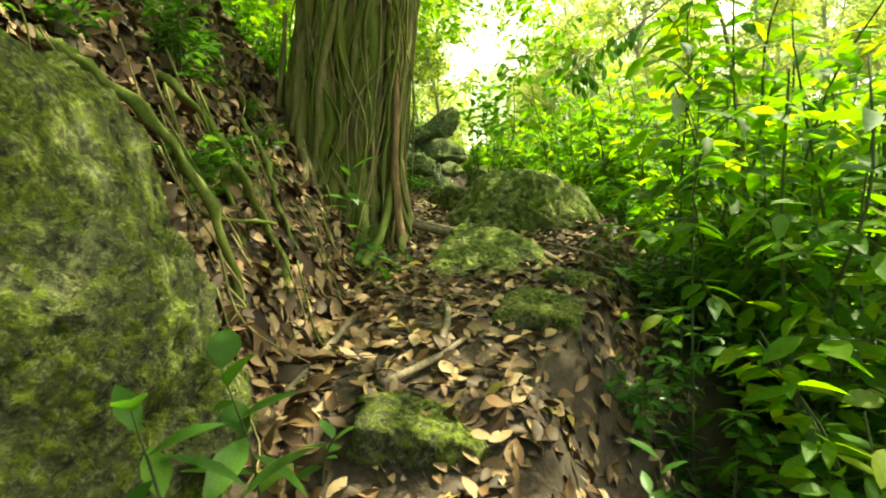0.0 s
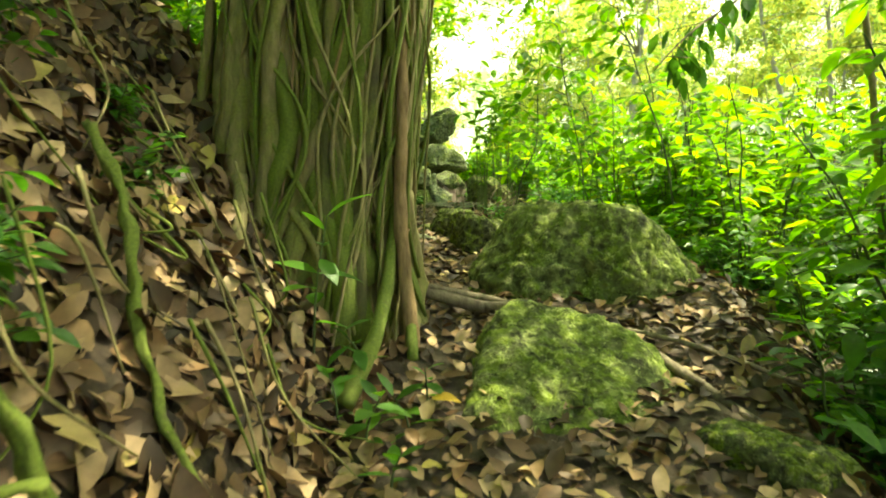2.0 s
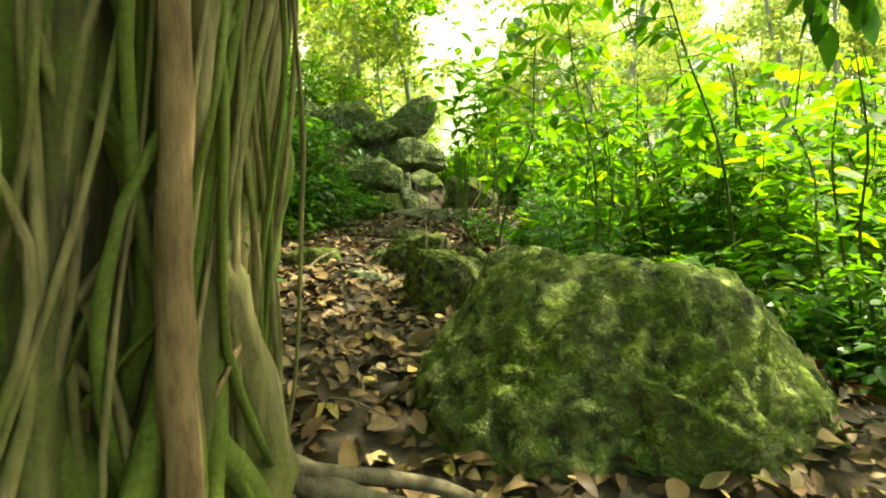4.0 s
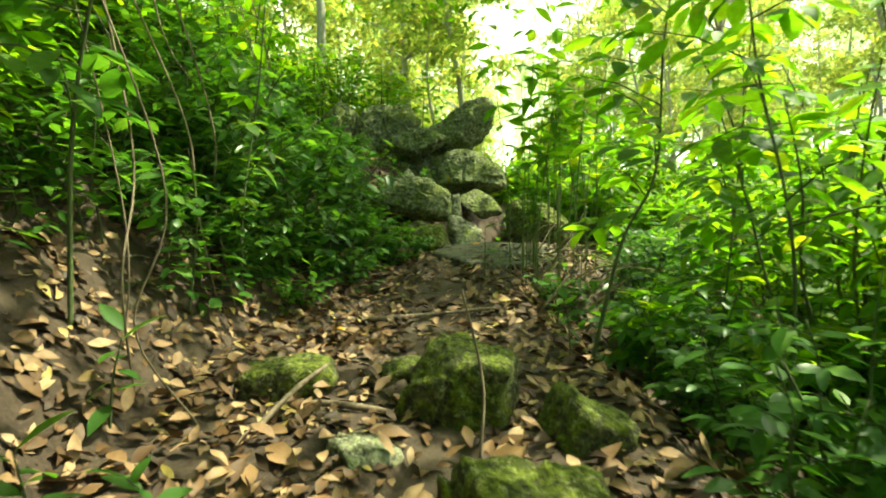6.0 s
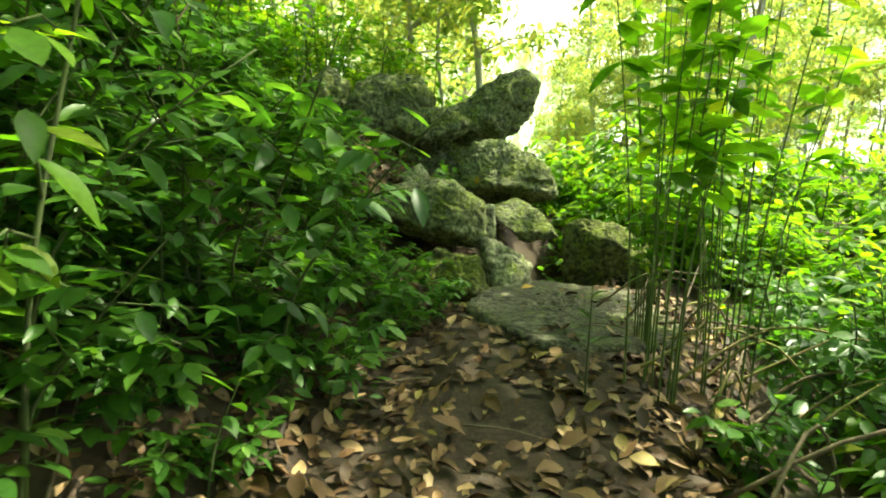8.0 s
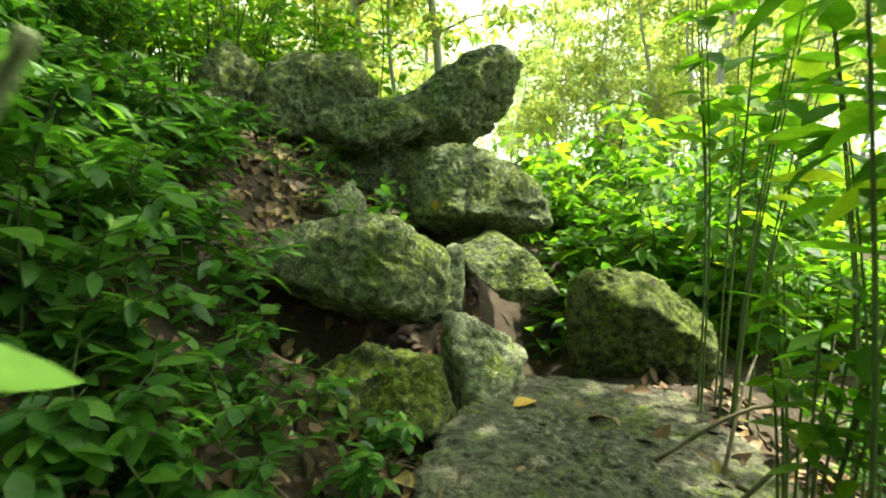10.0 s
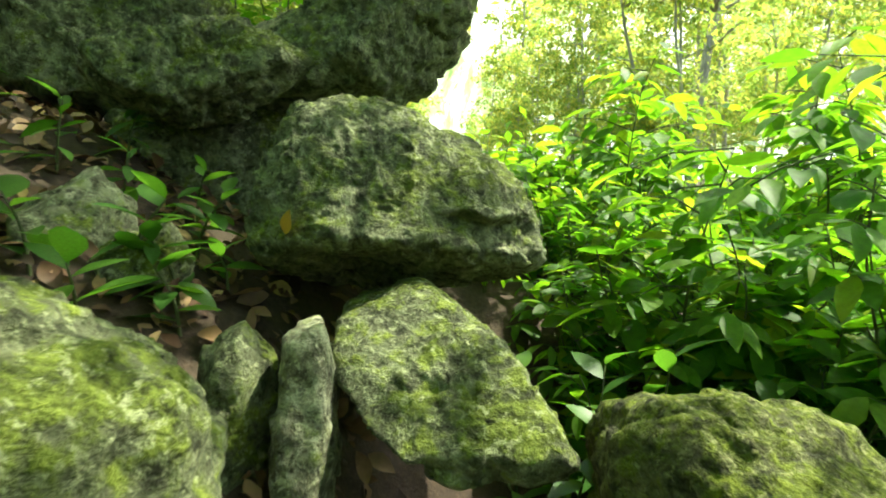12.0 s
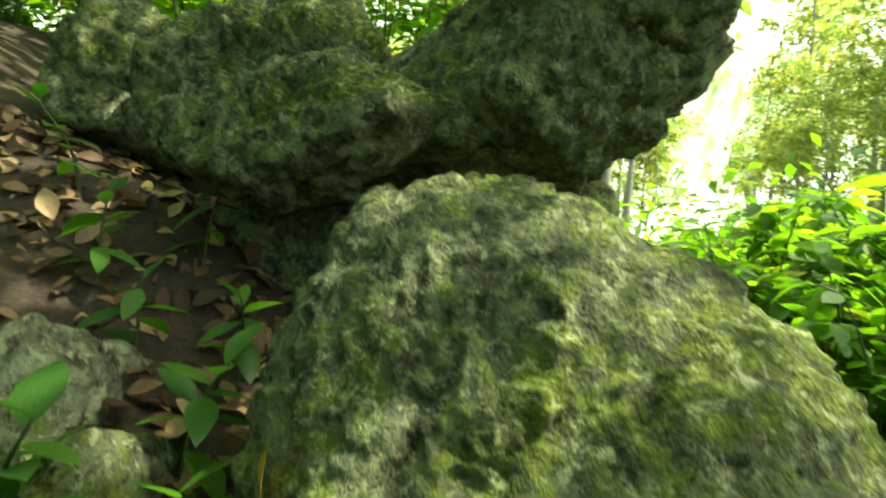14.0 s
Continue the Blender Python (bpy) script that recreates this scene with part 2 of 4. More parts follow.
def joined(pieces):
    verts, faces = [], []
    for v, f in pieces:
        o = len(verts)
        verts.extend(v)
        faces.extend(tuple(i + o for i in q) for q in f)
    return verts, faces


def spline(points, n):
    """Catmull-Rom through the points."""
    P = [Vector(q) for q in points]
    P = [P[0] * 2 - P[1], *P, P[-1] * 2 - P[-2]]
    out = []
    segs = len(P) - 3
    for i in range(n + 1):
        s = min(i / n * segs, segs - 1e-6)
        k, t = int(s), s - int(s)
        a, b, c, d = P[k:k + 4]
        out.append(0.5 * (2 * b + (c - a) * t + (2 * a - 5 * b + 4 * c - d) * t * t + (3 * b - a - 3 * c + d) * t ** 3))
    return out


def leaf_template(width, fold, droop, curl=0.0, fine=True):
    """A leaf one unit long along +x, its face to +z."""
    rows = [(0.16, 0.55), (0.38, 1.0), (0.62, 0.92), (0.84, 0.5)] if fine else [(0.45, 1.0)]
    v = [(0, 0, 0)]
    for s, w in rows:
        h = w * width / 2
        z = -droop * s * s
        e = fold * h + curl * h * math.sin(5 * s)
        v += [(s, h, z + e), (s, 0, z), (s, -h, z + fold * h - curl * h * math.cos(4 * s))]
    v.append((1, 0, -droop))
    f = [(0, 2, 1), (0, 3, 2)]
    for i in range(len(rows) - 1):
        o = 1 + 3 * i
        f += [(o, o + 1, o + 4, o + 3), (o + 1, o + 2, o + 5, o + 4)]
    o = 1 + 3 * (len(rows) - 1)
    t = len(v) - 1
    f += [(o, o + 1, t), (o + 1, o + 2, t)]
    return np.array(v), f


def leaves_mesh(name, templates, mats, material_):
    """One mesh of many leaves: mats is a list of 4 x 4 poses."""
    verts, faces, o = [], [], 0
    for i, m in enumerate(mats):
        tv, tf = templates[i % len(templates)]
        a = np.array(m)
        verts.append(tv @ a[:3, :3].T + a[:3, 3])
        faces.extend(tuple(k + o for k in q) for q in tf)
        o += len(tv)
    return mesh_of(name, np.concatenate(verts) if verts else [], faces, material_)


def leaf_pose(at, az, pitch, roll, size):
    return pose(*at, 0, 0, az) @ pose(0, 0, 0, 0, -pitch, 0) @ pose(0, 0, 0, roll, 0, 0) @ Matrix.Diagonal((size, size, size, 1))


LT_GREEN = [leaf_template(0.46, 0.25, 0.16), leaf_template(0.40, 0.35, 0.25), leaf_template(0.52, 0.15, 0.05)]
LT_LOW = [leaf_template(0.5, 0.25, 0.15, fine=False), leaf_template(0.42, 0.35, 0.1, fine=False)]
LT_DEAD = [leaf_template(0.5, 0.28, 0.12, 0.2), leaf_template(0.42, 0.12, -0.18, 0.35), leaf_template(0.55, 0.5, 0.18, 0.15), leaf_template(0.38, 0.06, 0.22, 0.5)]


# ---- ground ----
PATH_Z = [(-400, -2.4), (-30, -2.0), (-3, -0.9), (0.65, -0.44), (2.5, -0.26), (2.83, -0.05), (3.73, 0.14), (5.1, 0.36), (5.96, 0.555), (7.07, 0.73), (8, 0.85), (8.8, 0.95), (10.1, 1.05),
          (10.7, 1.09), (11.3, 1.14), (12.5, 1.36), (13.5, 1.44), (14.2, 1.5), (15, 1.75), (16, 2.1), (18, 2.3), (30, 2.2), (400, 6.0)]
BANK_X = [(-400, -1.2), (0.65, -1.15), (3.2, -1.03), (5.4, -0.93), (6.2, -0.86), (7.1, -1.05), (8.6, -1.5), (10.5, -1.5), (12, -1.0), (13, -0.6), (14, -0.3), (14.6, 0.2), (15.5, 0.3), (18, 0.2), (400, 0)]
EDGE_X = [(-400, 0.8), (2.36, -0.03), (3.2, 0.12), (4.07, 0.7), (5.2, 1.0), (6.2, 1.55), (7.2, 1.5), (8.1, 0.9), (8.6, 0.8), (10, 0.55), (11, 0.5), (12, 0.6), (13.2, 1.2), (14.5, 1.3), (16, 0.8), (18, 1.0), (400, 1)]


def along(table, y):
    return float(np.interp(y, [q[0] for q in table], [q[1] for q in table]))


def ground_z(x, y):
    z = along(PATH_Z, y)
    bl, er = along(BANK_X, y), along(EDGE_X, y)
    if x < bl:
        d = bl - x
        steep = along([(0, 1.2), (3, 1.5), (6, 1.5), (8.5, 1.0), (11, 0.9), (13, 0.8), (14.5, 0.48), (16, 0.42)], y)
        top = along([(0, 3.4), (6, 3.6), (9, 2.8), (14, 2.0), (16, 1.8)], y)
        r = d * steep
        z += (r if r < top else top + (r - top) * 0.25) if d < 40 else top + (40 * steep - top) * 0.25
        z += 0.12 * noise.noise(Vector((x * 1.3, y * 1.3, 3))) * min(1, d * 2)
    elif x > er:
        d = x - er
        drop = along([(-5, 0.9), (2, 1.9), (3.6, 1.5), (5.2, 0.6), (9, 0.45), (14, 0.4), (18, 0.2)], y)
        z -= drop * (1 - math.exp(-d * 1.1)) * 1.3
        if d > 6:
            z += 0.16 * (min(d, 60) - 6)
        z += 0.1 * noise.noise(Vector((x * 1.1, y * 1.1, 8))) * min(1, d * 2)
    z -= 0.52 * math.exp(-((x - 0.42) / 0.36) ** 2 - ((y - 14.82) / 0.46) ** 2)
    z -= 0.62 * math.exp(-((x - 0.85) / 0.42) ** 2 - ((y - 15.5) / 0.60) ** 2)
    z += 0.12 * math.exp(-((x + 0.75) / 0.35) ** 2 - ((y - 15.05) / 0.3) ** 2)
    z -= 0.42 * math.exp(-((x + 0.65) / 0.50) ** 2 - ((y - 14.08) / 0.32) ** 2)
    if abs(x) < 12 and -3 < y < 24:
        z += 0.05 * noise.noise(Vector((x * 2.1, y * 2.1, 0))) + 0.018 * noise.noise(Vector((x * 7, y * 7, 5)))
    return z


def low_xy(x, y):
    q = LOW @ Vector((x, y, 0.8))
    return q.x, q.y


def spread(lo, hi, step, limit, grow=1.16):
    a = list(np.arange(lo, hi + 1e-6, step))
    s, q = step, a[-1]
    while q < limit:
        s *= grow
        q += s
        a.append(q)
    s, q = step, a[0]
    while q > -limit:
        s *= grow
        q -= s
        a.insert(0, q)
    return a


gx, gy = spread(-3.0, 2.6, 0.055, 400), spread(0.5, 16.5, 0.06, 400)
gv = [(x, y, ground_z(x, y)) for y in gy for x in gx]
W = len(gx)
gf = [(j * W + i, j * W + i + 1, (j + 1) * W + i + 1, (j + 1) * W + i) for j in range(len(gy) - 1) for i in range(W - 1)]
tagged(new("ground", mesh_of("ground", gv, gf, SOIL)), "dark brown forest soil with a worn path", "ground", kind="structure")

# glowing wall painted as the bright distant forest and sky seen through the trees
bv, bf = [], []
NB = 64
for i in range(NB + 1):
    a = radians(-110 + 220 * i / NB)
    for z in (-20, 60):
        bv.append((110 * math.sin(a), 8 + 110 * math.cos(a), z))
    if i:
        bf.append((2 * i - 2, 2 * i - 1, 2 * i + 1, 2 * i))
tagged(new("backdrop", mesh_of("backdrop", bv, bf, HAZE_GLOW)), "glowing wall painted as hazy overexposed forest and bright sky far behind the trees", "backdrop", kind="structure")


# ---- rocks ----
def weathered(q, d, size, rough, off):
    """Relief of limestone on the surface point q: swells, chipped facets, cracks, ridges and pits."""
    b1 = noise.noise(q * (1.1 / size) + off)
    b2 = noise.noise(q * (2.7 / size) + off)
    b3 = noise.hetero_terrain(q * (6.5 / size) + off, 0.8, 2.1, 4, 0.6)
    dist, cells = noise.voronoi(q * (2.2 / size) + off)
    crack = min(0.12, dist[1] - dist[0])
    chip = noise.cell_vector(cells[0] * 13.7).dot(q * (2.2 / size) + off - cells[0])
    sc = q * 9.0 + off
    dist2, cells2 = noise.voronoi(sc)
    flake = noise.cell_vector(cells2[0] * 11.3).dot(sc - cells2[0])
    ridge = 1 - abs(noise.noise(q * 7.5 + off)) * 2
    rag = 1 - abs(noise.noise(q * 17 + off * 1.7)) * 2
    k = min(1.0, size / 0.35)
    return q + d * (size * rough * (0.9 * b1 + 0.5 * b2 + 0.18 * b3 + 0.9 * (crack - 0.1) + 0.5 * chip) + k * (0.008 * ridge + 0.011 * rag + 0.022 * flake) + 0.008 * noise.noise(q * 27 + off) + 0.005 * noise.noise(q * 52 + off))


def rock_mesh(name, half, cuts, seed, rough, mat, level, round_=7.0):
    """A rounded block of half sizes, its corners cut by planes (nx, ny, nz, distance), with a weathered surface."""
    bm = bmesh.new()
    bmesh.ops.create_icosphere(bm, subdivisions=level, radius=1)
    planes = [(Vector(k), h) for h, ax in zip(half, ((1, 0, 0), (0, 1, 0), (0, 0, 1))) for k in (ax, tuple(-c for c in ax))]
    planes += [(Vector(c[:3]).normalized(), c[3]) for c in cuts]
    size = sum(half) / 3
    rng = random.Random(seed)
    for _ in range(9):
        nrm = Vector((rng.gauss(0, 1), rng.gauss(0, 1), rng.gauss(0, 1))).normalized()
        planes.append((nrm, rng.uniform(0.68, 0.84) * sum(abs(c) * h for c, h in zip(nrm, half))))
    round_ *= 1.6
    off = Vector((seed * 7.13, seed * 3.7, seed * 1.9))
    for v in bm.verts:
        d = v.co.normalized()
        s = sum(max(0.0, nrm.dot(d) / dist) ** round_ for nrm, dist in planes)
        v.co = weathered(d * s ** (-1 / round_), d, size, rough, off)
    me = bpy.data.meshes.new(name)
    bm.to_mesh(me)
    bm.free()
    me.materials.append(mat)
    me.polygons.foreach_set("use_smooth", [True] * len(me.polygons))
    return me


def rock(name, at, half, turn, cuts, seed, label, mat=None, rough=0.13, level=5, round_=7.0, group="", within=None):
    ob = new(name, rock_mesh(name, half, cuts, seed, rough, mat or ROCK, level, round_))
    ob.matrix_world = (within or Matrix()) @ pose(*at, *turn)
    return tagged(ob, label, "rock", group)


def lump(bm, corners, faces, seed, rough, level, round_, shift, slope, notches):
    """A block whose rim runs through the corners (x, y, z), closed by faces (normal, point); notches are ledges cut into its front."""
    C = [Vector(c) for c in corners]
    c0 = sum(C, Vector()) / len(C) + Vector(shift)
    size = sum((q - c0).length for q in C) / len(C)
    planes = [(Vector(nrm).normalized(), Vector(p)) for nrm, p in faces]
    for p, q in zip(C, C[1:] + C[:1]):
        e = q - p
        nrm = Vector((0, -1, 0)).cross(e).normalized()
        if nrm.dot((p + q) / 2 - c0) < 0:
            nrm = -nrm
        for tilt in (-slope, slope * 0.8):
            planes.append(((nrm + Vector((0, tilt, 0))).normalized(), (p + q) / 2))
    planes = [(nrm, max(0.06, nrm.dot(p - c0))) for nrm, p in planes]
    off = Vector((seed * 7.13, seed * 3.7, seed * 1.9))
    ball = bmesh.ops.create_icosphere(bm, subdivisions=level, radius=1)["verts"]
    for v in ball:
        d = v.co.normalized()
        s = sum(max(0.0, nrm.dot(d) / dist) ** round_ for nrm, dist in planes)
        q = c0 + weathered(d * s ** (-1 / round_), d, size, rough, off)
        for x, z, rx, rz, deep in notches:
            u = (q.x - x) / rx
            if abs(u) < 1 and d.y < 0:
                w = (z + 0.035 * noise.noise(Vector((q.x * 9, 3, seed))) - q.z) / rz
                q.y += deep * (1 - u * u) * min(1.0, max(0.0, w / 0.16)) * max(0.0, 1 - max(0.0, w)) ** 0.7
        v.co = q


def block(lumps, seed, label, mat=None, rough=0.09, level=6, round_=20.0, name="boulder"):
    """A boulder of one or more grown-together lumps: dicts of corners, faces and options; the first is the body."""
    body = None
    for i, o in enumerate(lumps):
        bm = bmesh.new()
        lump(bm, o["rim"], o["faces"], seed + 0.37 * i, rough, level, round_, o.get("shift", (0, 0.1, 0)), o.get("slope", 0.45), o.get("notches", ()))
        c = sum((v.co for v in bm.verts), Vector()) / len(bm.verts)
        for v in bm.verts:
            v.co -= c
        me = bpy.data.meshes.new(name)
        bm.to_mesh(me)
        bm.free()
        me.materials.append(mat or ROCK)
        me.polygons.foreach_set("use_smooth", [True] * len(me.polygons))
        if body is None:
            body = tagged(new(name, me), label, "rock", PILE)
            body.location = base = c
        else:
            part("lobe", me, body, "", Matrix.Translation(c - base))
    return body


def rim(y, *xz):
    return [(x, y, z) for x, z in xz]


PILE = "boulders of the rock pile"
block([dict(rim=rim(14.1, (-1.34, 2.08), (-0.95, 2.30), (-0.58, 2.38), (-0.38, 2.34), (-0.13, 2.19), (-0.10, 1.98), (-0.14, 1.82), (-0.25, 1.69), (-0.71, 1.85), (-1.25, 1.92)),
            faces=[((-0.15, -1, 0.25), (-0.6, 13.86, 2.0)), ((0.5, -0.8, 0.05), (-0.2, 13.98, 2.0)), ((0, -0.15, 1), (-0.5, 14.2, 2.36)), ((0, 1, 0), (-0.6, 14.95, 2))])],
      1, "large mossy grey boulder with a flat pale top edge", ROCK, 0.06)
balanced = block([dict(rim=[(-0.20, 15.5, 2.86), (0.07, 15.5, 2.90), (0.35, 15.45, 2.82), (0.60, 15.4, 2.68), (0.71, 15.3, 2.54), (0.75, 15.3, 2.30), (0.5, 15.25, 2.16), (0.14, 15.2, 2.08), (-0.08, 15.2, 2.12), (-0.25, 15.2, 2.21), (-0.35, 15.3, 2.42), (-0.31, 15.4, 2.68)],
                       faces=[((0, -0.78, 0.62), (0.15, 15.10, 2.50)), ((-0.55, -0.8, 0.3), (-0.17, 15.14, 2.42)), ((0.5, -0.8, 0.3), (0.55, 15.16, 2.48)), ((0, -0.4, -0.92), (0.1, 15.07, 2.355)), ((0, 1, 0.1), (0.2, 16.2, 2.4))],
                       notches=[(0.47, 2.475, 0.20, 0.17, 0.10), (0.02, 2.33, 0.24, 0.16, 0.08)])],
                 2, "rounded mossy boulder balanced on a lower rock", ROCK, 0.04, 7)
block([dict(rim=rim(16.2, (-0.70, 3.02), (-0.52, 3.42), (-0.1, 3.60), (0.14, 3.77), (0.44, 3.84), (0.63, 3.68), (0.61, 3.43), (0.46, 3.2), (0.23, 2.94), (-0.3, 2.90)),
            faces=[((-0.4, -0.9, 0.3), (-0.1, 15.92, 3.3)), ((0.6, -0.75, -0.35), (0.22, 15.98, 3.2)), ((0, -0.6, -0.8), (-0.1, 15.95, 3.02)), ((0, 1, 0), (0, 17.2, 3.4))]),
       dict(rim=rim(15.92, (-1.10, 3.12), (-0.95, 3.19), (-0.5, 3.30), (-0.15, 3.12), (-0.34, 2.94), (-0.70, 2.80), (-1.07, 2.92)),
            faces=[((-0.1, -0.95, 0.3), (-0.65, 15.74, 3.05)), ((0, 1, 0), (-0.6, 16.7, 3))]),
       dict(rim=rim(16.1, (0.0, 3.40), (0.10, 3.70), (0.42, 3.80), (0.60, 3.64), (0.55, 3.42), (0.30, 3.25)),
            faces=[((0.1, -0.9, 0.35), (0.3, 15.93, 3.5)), ((0, 1, 0), (0.3, 16.9, 3.5))])],
      3, "long mossy overhanging boulder on top of the rock pile", ROCK, 0.12)
block([dict(rim=[(0.01, 15.0, 2.17), (0.26, 15.1, 2.27), (0.40, 14.95, 2.19), (0.57, 14.55, 1.99), (0.64, 14.24, 1.83), (0.53, 14.27, 1.74), (0.33, 14.45, 1.85), (0.16, 14.6, 1.82), (0.03, 14.75, 1.90)],
            faces=[((-0.15, -0.55, 0.82), (0.32, 14.66, 2.06)), ((0.1, 0.5, -0.85), (0.34, 14.85, 1.80)), ((-0.1, -0.9, -0.4), (0.3, 14.5, 1.88))], shift=(0, 0.06, -0.03), slope=0.15)],
      4, "wedge-shaped mossy boulder leaning under a larger one", ROCK, 0.08)
block([dict(rim=rim(14.0, (-0.17, 1.89), (0.02, 1.86), (0.26, 1.69), (0.23, 1.30), (-0.14, 1.32)), faces=[((0.1, -0.8, 0.6), (0.04, 13.86, 1.68)), ((0, 1, 0), (0, 14.3, 1.6))])],
      5, "pale angular rock beside the path", ROCK_PALE, 0.08, 5)
block([dict(rim=rim(14.4, (0.64, 1.96), (0.74, 2.09), (1.06, 2.08), (1.30, 1.94), (1.52, 1.76), (1.5, 1.25), (0.66, 1.25)),
            faces=[((-0.25, -0.85, -0.45), (0.95, 14.02, 1.9)), ((0.1, -0.35, 0.93), (0.95, 14.2, 2.03)), ((0, 1, 0), (1, 15.0, 1.6))])],
      6, "dark boulder with a sunlit mossy top", ROCK_MOSS, 0.11)
block([dict(rim=rim(16.6, (-1.78, 3.42), (-1.46, 3.86), (-0.9, 3.74), (-0.66, 3.50), (-0.9, 2.95), (-1.84, 2.9)),
            faces=[((-0.1, -0.6, 0.8), (-1.2, 16.42, 3.62)), ((0.1, -1, -0.1), (-1.25, 16.32, 3.3)), ((0, 1, 0), (-1.2, 17.3, 3.3))])],
      7, "angular mossy boulder with pale flat facets", ROCK, 0.12)
block([dict(rim=rim(16.6, (-2.32, 3.58), (-2.06, 3.83), (-1.76, 3.64), (-1.70, 3.0), (-2.3, 3.0)), faces=[((0.2, -1, 0.2), (-2.0, 16.35, 3.4)), ((0, 1, 0), (-2, 17.1, 3.3))])],
      8, "upright mossy boulder on the leafy bank", ROCK, 0.12, 5)
block([dict(rim=rim(14.72, (-0.11, 2.15), (-0.01, 2.18), (0.03, 2.02), (0.02, 1.50), (-0.14, 1.50)), faces=[((0, -1, 0.2), (-0.05, 14.6, 1.9)), ((0, 1, 0), (0, 15.0, 1.9))], slope=0.2)],
      9, "narrow upright rock wedged between boulders", ROCK_PALE, 0.06, 5)
block([dict(rim=rim(14.8, (-0.32, 2.10), (-0.22, 2.17), (-0.13, 2.06), (-0.13, 1.55), (-0.34, 1.55)), faces=[((0, -1, 0.3), (-0.2, 14.68, 2.0)), ((0, 1, 0), (-0.2, 15.1, 1.9))])],
      10, "small dark angular rock wedged between boulders", ROCK, 0.08, 5)
block([dict(rim=rim(15.2, (-1.0, 2.42), (-0.76, 2.57), (-0.66, 2.46), (-0.64, 2.25), (-0.95, 2.22)), faces=[((0.2, -0.8, 0.55), (-0.72, 15.1, 2.45)), ((0, 1, 0), (-0.7, 15.6, 2.4))])],
      11, "pale smooth rock lying among dead leaves", ROCK_PALE, 0.05, 5)
block([dict(rim=rim(15.12, (-0.72, 2.33), (-0.52, 2.42), (-0.44, 2.31), (-0.46, 2.18), (-0.72, 2.18)), faces=[((0.1, -0.8, 0.55), (-0.55, 15.02, 2.32)), ((0, 1, 0), (-0.5, 15.4, 2.3))])],
      26, "low pale rock lying against another among dead leaves", ROCK, 0.06, 5)
# added rock standing in for the dark hollow; it blocks the bright background
block([dict(rim=rim(16.5, (-1.25, 2.95), (-0.3, 3.1), (0.3, 3.0), (0.35, 2.2), (-1.3, 2.0)), faces=[((0.1, -1, 0.1), (-0.4, 16.15, 2.6)), ((0, 1, 0), (-0.4, 17.2, 2.6))])],
      27, "filler rock added to close the dark hollow under the overhanging boulder", ROCK, 0.12, 5)
block([dict(rim=rim(13.6, (-0.76, 1.70), (-0.51, 1.79), (-0.22, 1.74), (-0.12, 1.40), (-0.76, 1.35)), faces=[((0, -0.8, 0.6), (-0.5, 13.45, 1.65)), ((0, 1, 0), (-0.5, 13.95, 1.6))])],
      13, "low mossy rock half hidden by plants", ROCK_MOSS, 0.12, 5)
rock("rock_slab", (0.44, 13.2, 1.31), (0.72, 1.0, 0.155), (4, 3, -16), [(-0.7, -0.7, 0.2, 0.78), (0.8, -0.5, 0.2, 0.78), (-0.6, 0.8, 0.3, 0.86)], 12, "flat worn rock slab lying across the path", SLAB, 0.05, 7, 16)
rock("boulder", (0.32, 5.32, 0.51), (0.58, 0.62, 0.28), (21, 12, -24), [(-0.9, -0.2, 0.2, 0.48), (0.3, -0.8, 0.5, 0.50), (0.9, -0.3, 0.4, 0.48)], 14, "flat-topped yellow-green mossy rock in the path", ROCK_GREEN, 0.08, 6, 12, within=LOW)
rock("boulder", (0.92, 7.30, 0.87), (1.02, 0.88, 0.66), (-6, 5, -8), [(-0.6, -0.5, 0.65, 0.68), (0.7, -0.5, 0.5, 0.82), (-0.85, 0, 0.5, 0.76), (0.1, -0.9, 0.25, 0.76), (0.6, -0.75, -0.1, 0.84)], 15, "large dark mossy boulder beside the path", ROCK_GREEN, 0.13, 6, 8, within=LOW)
rock("boulder", (0.04, 8.16, 0.86), (0.22, 0.24, 0.30), (6, 14, 16), [(0.6, -0.5, 0.6, 0.28)], 16, "dark angular rock with a lit mossy top", ROCK_MOSS, 0.14, 5, 12)
rock("boulder", (-0.08, 9.25, 1.05), (0.24, 0.22, 0.2), (0, 5, -20), [(-0.5, -0.5, 0.7, 0.22)], 17, "small mossy rock at the edge of the path", ROCK_MOSS, 0.14, 5, 12)
rock("boulder", (0.40, 8.95, 0.96), (0.14, 0.18, 0.15), (10, 25, 12), [], 18, "small angular mossy stone", ROCK_MOSS, 0.14, 4, 12)
rock("boulder", (-0.50, 8.78, 0.90), (0.13, 0.11, 0.09), (4, 8, 30), [], 24, "small grey stone in the leaf litter", ROCK_PALE, 0.14, 4, 12)
rock("boulder", (-0.36, 9.62, 1.0), (0.15, 0.11, 0.09), (4, 8, 10), [], 25, "small mossy stone in the path", ROCK_MOSS, 0.14, 4, 12)
rock("boulder", (-0.98, 9.50, 1.03), (0.24, 0.16, 0.09), (0, -4, 10), [], 19, "low mossy stone set in the leaf litter", ROCK_MOSS, 0.14, 4, 8)
rock("boulder", (-0.12, 2.55, 0.20), (0.34, 0.22, 0.15), (4, 14, 6), [(0, -0.8, -0.6, 0.18), (0.8, -0.3, 0.5, 0.34)], 20, "mossy block forming a step in the path", ROCK_MOSS, 0.10, 5, 12, within=LOW)
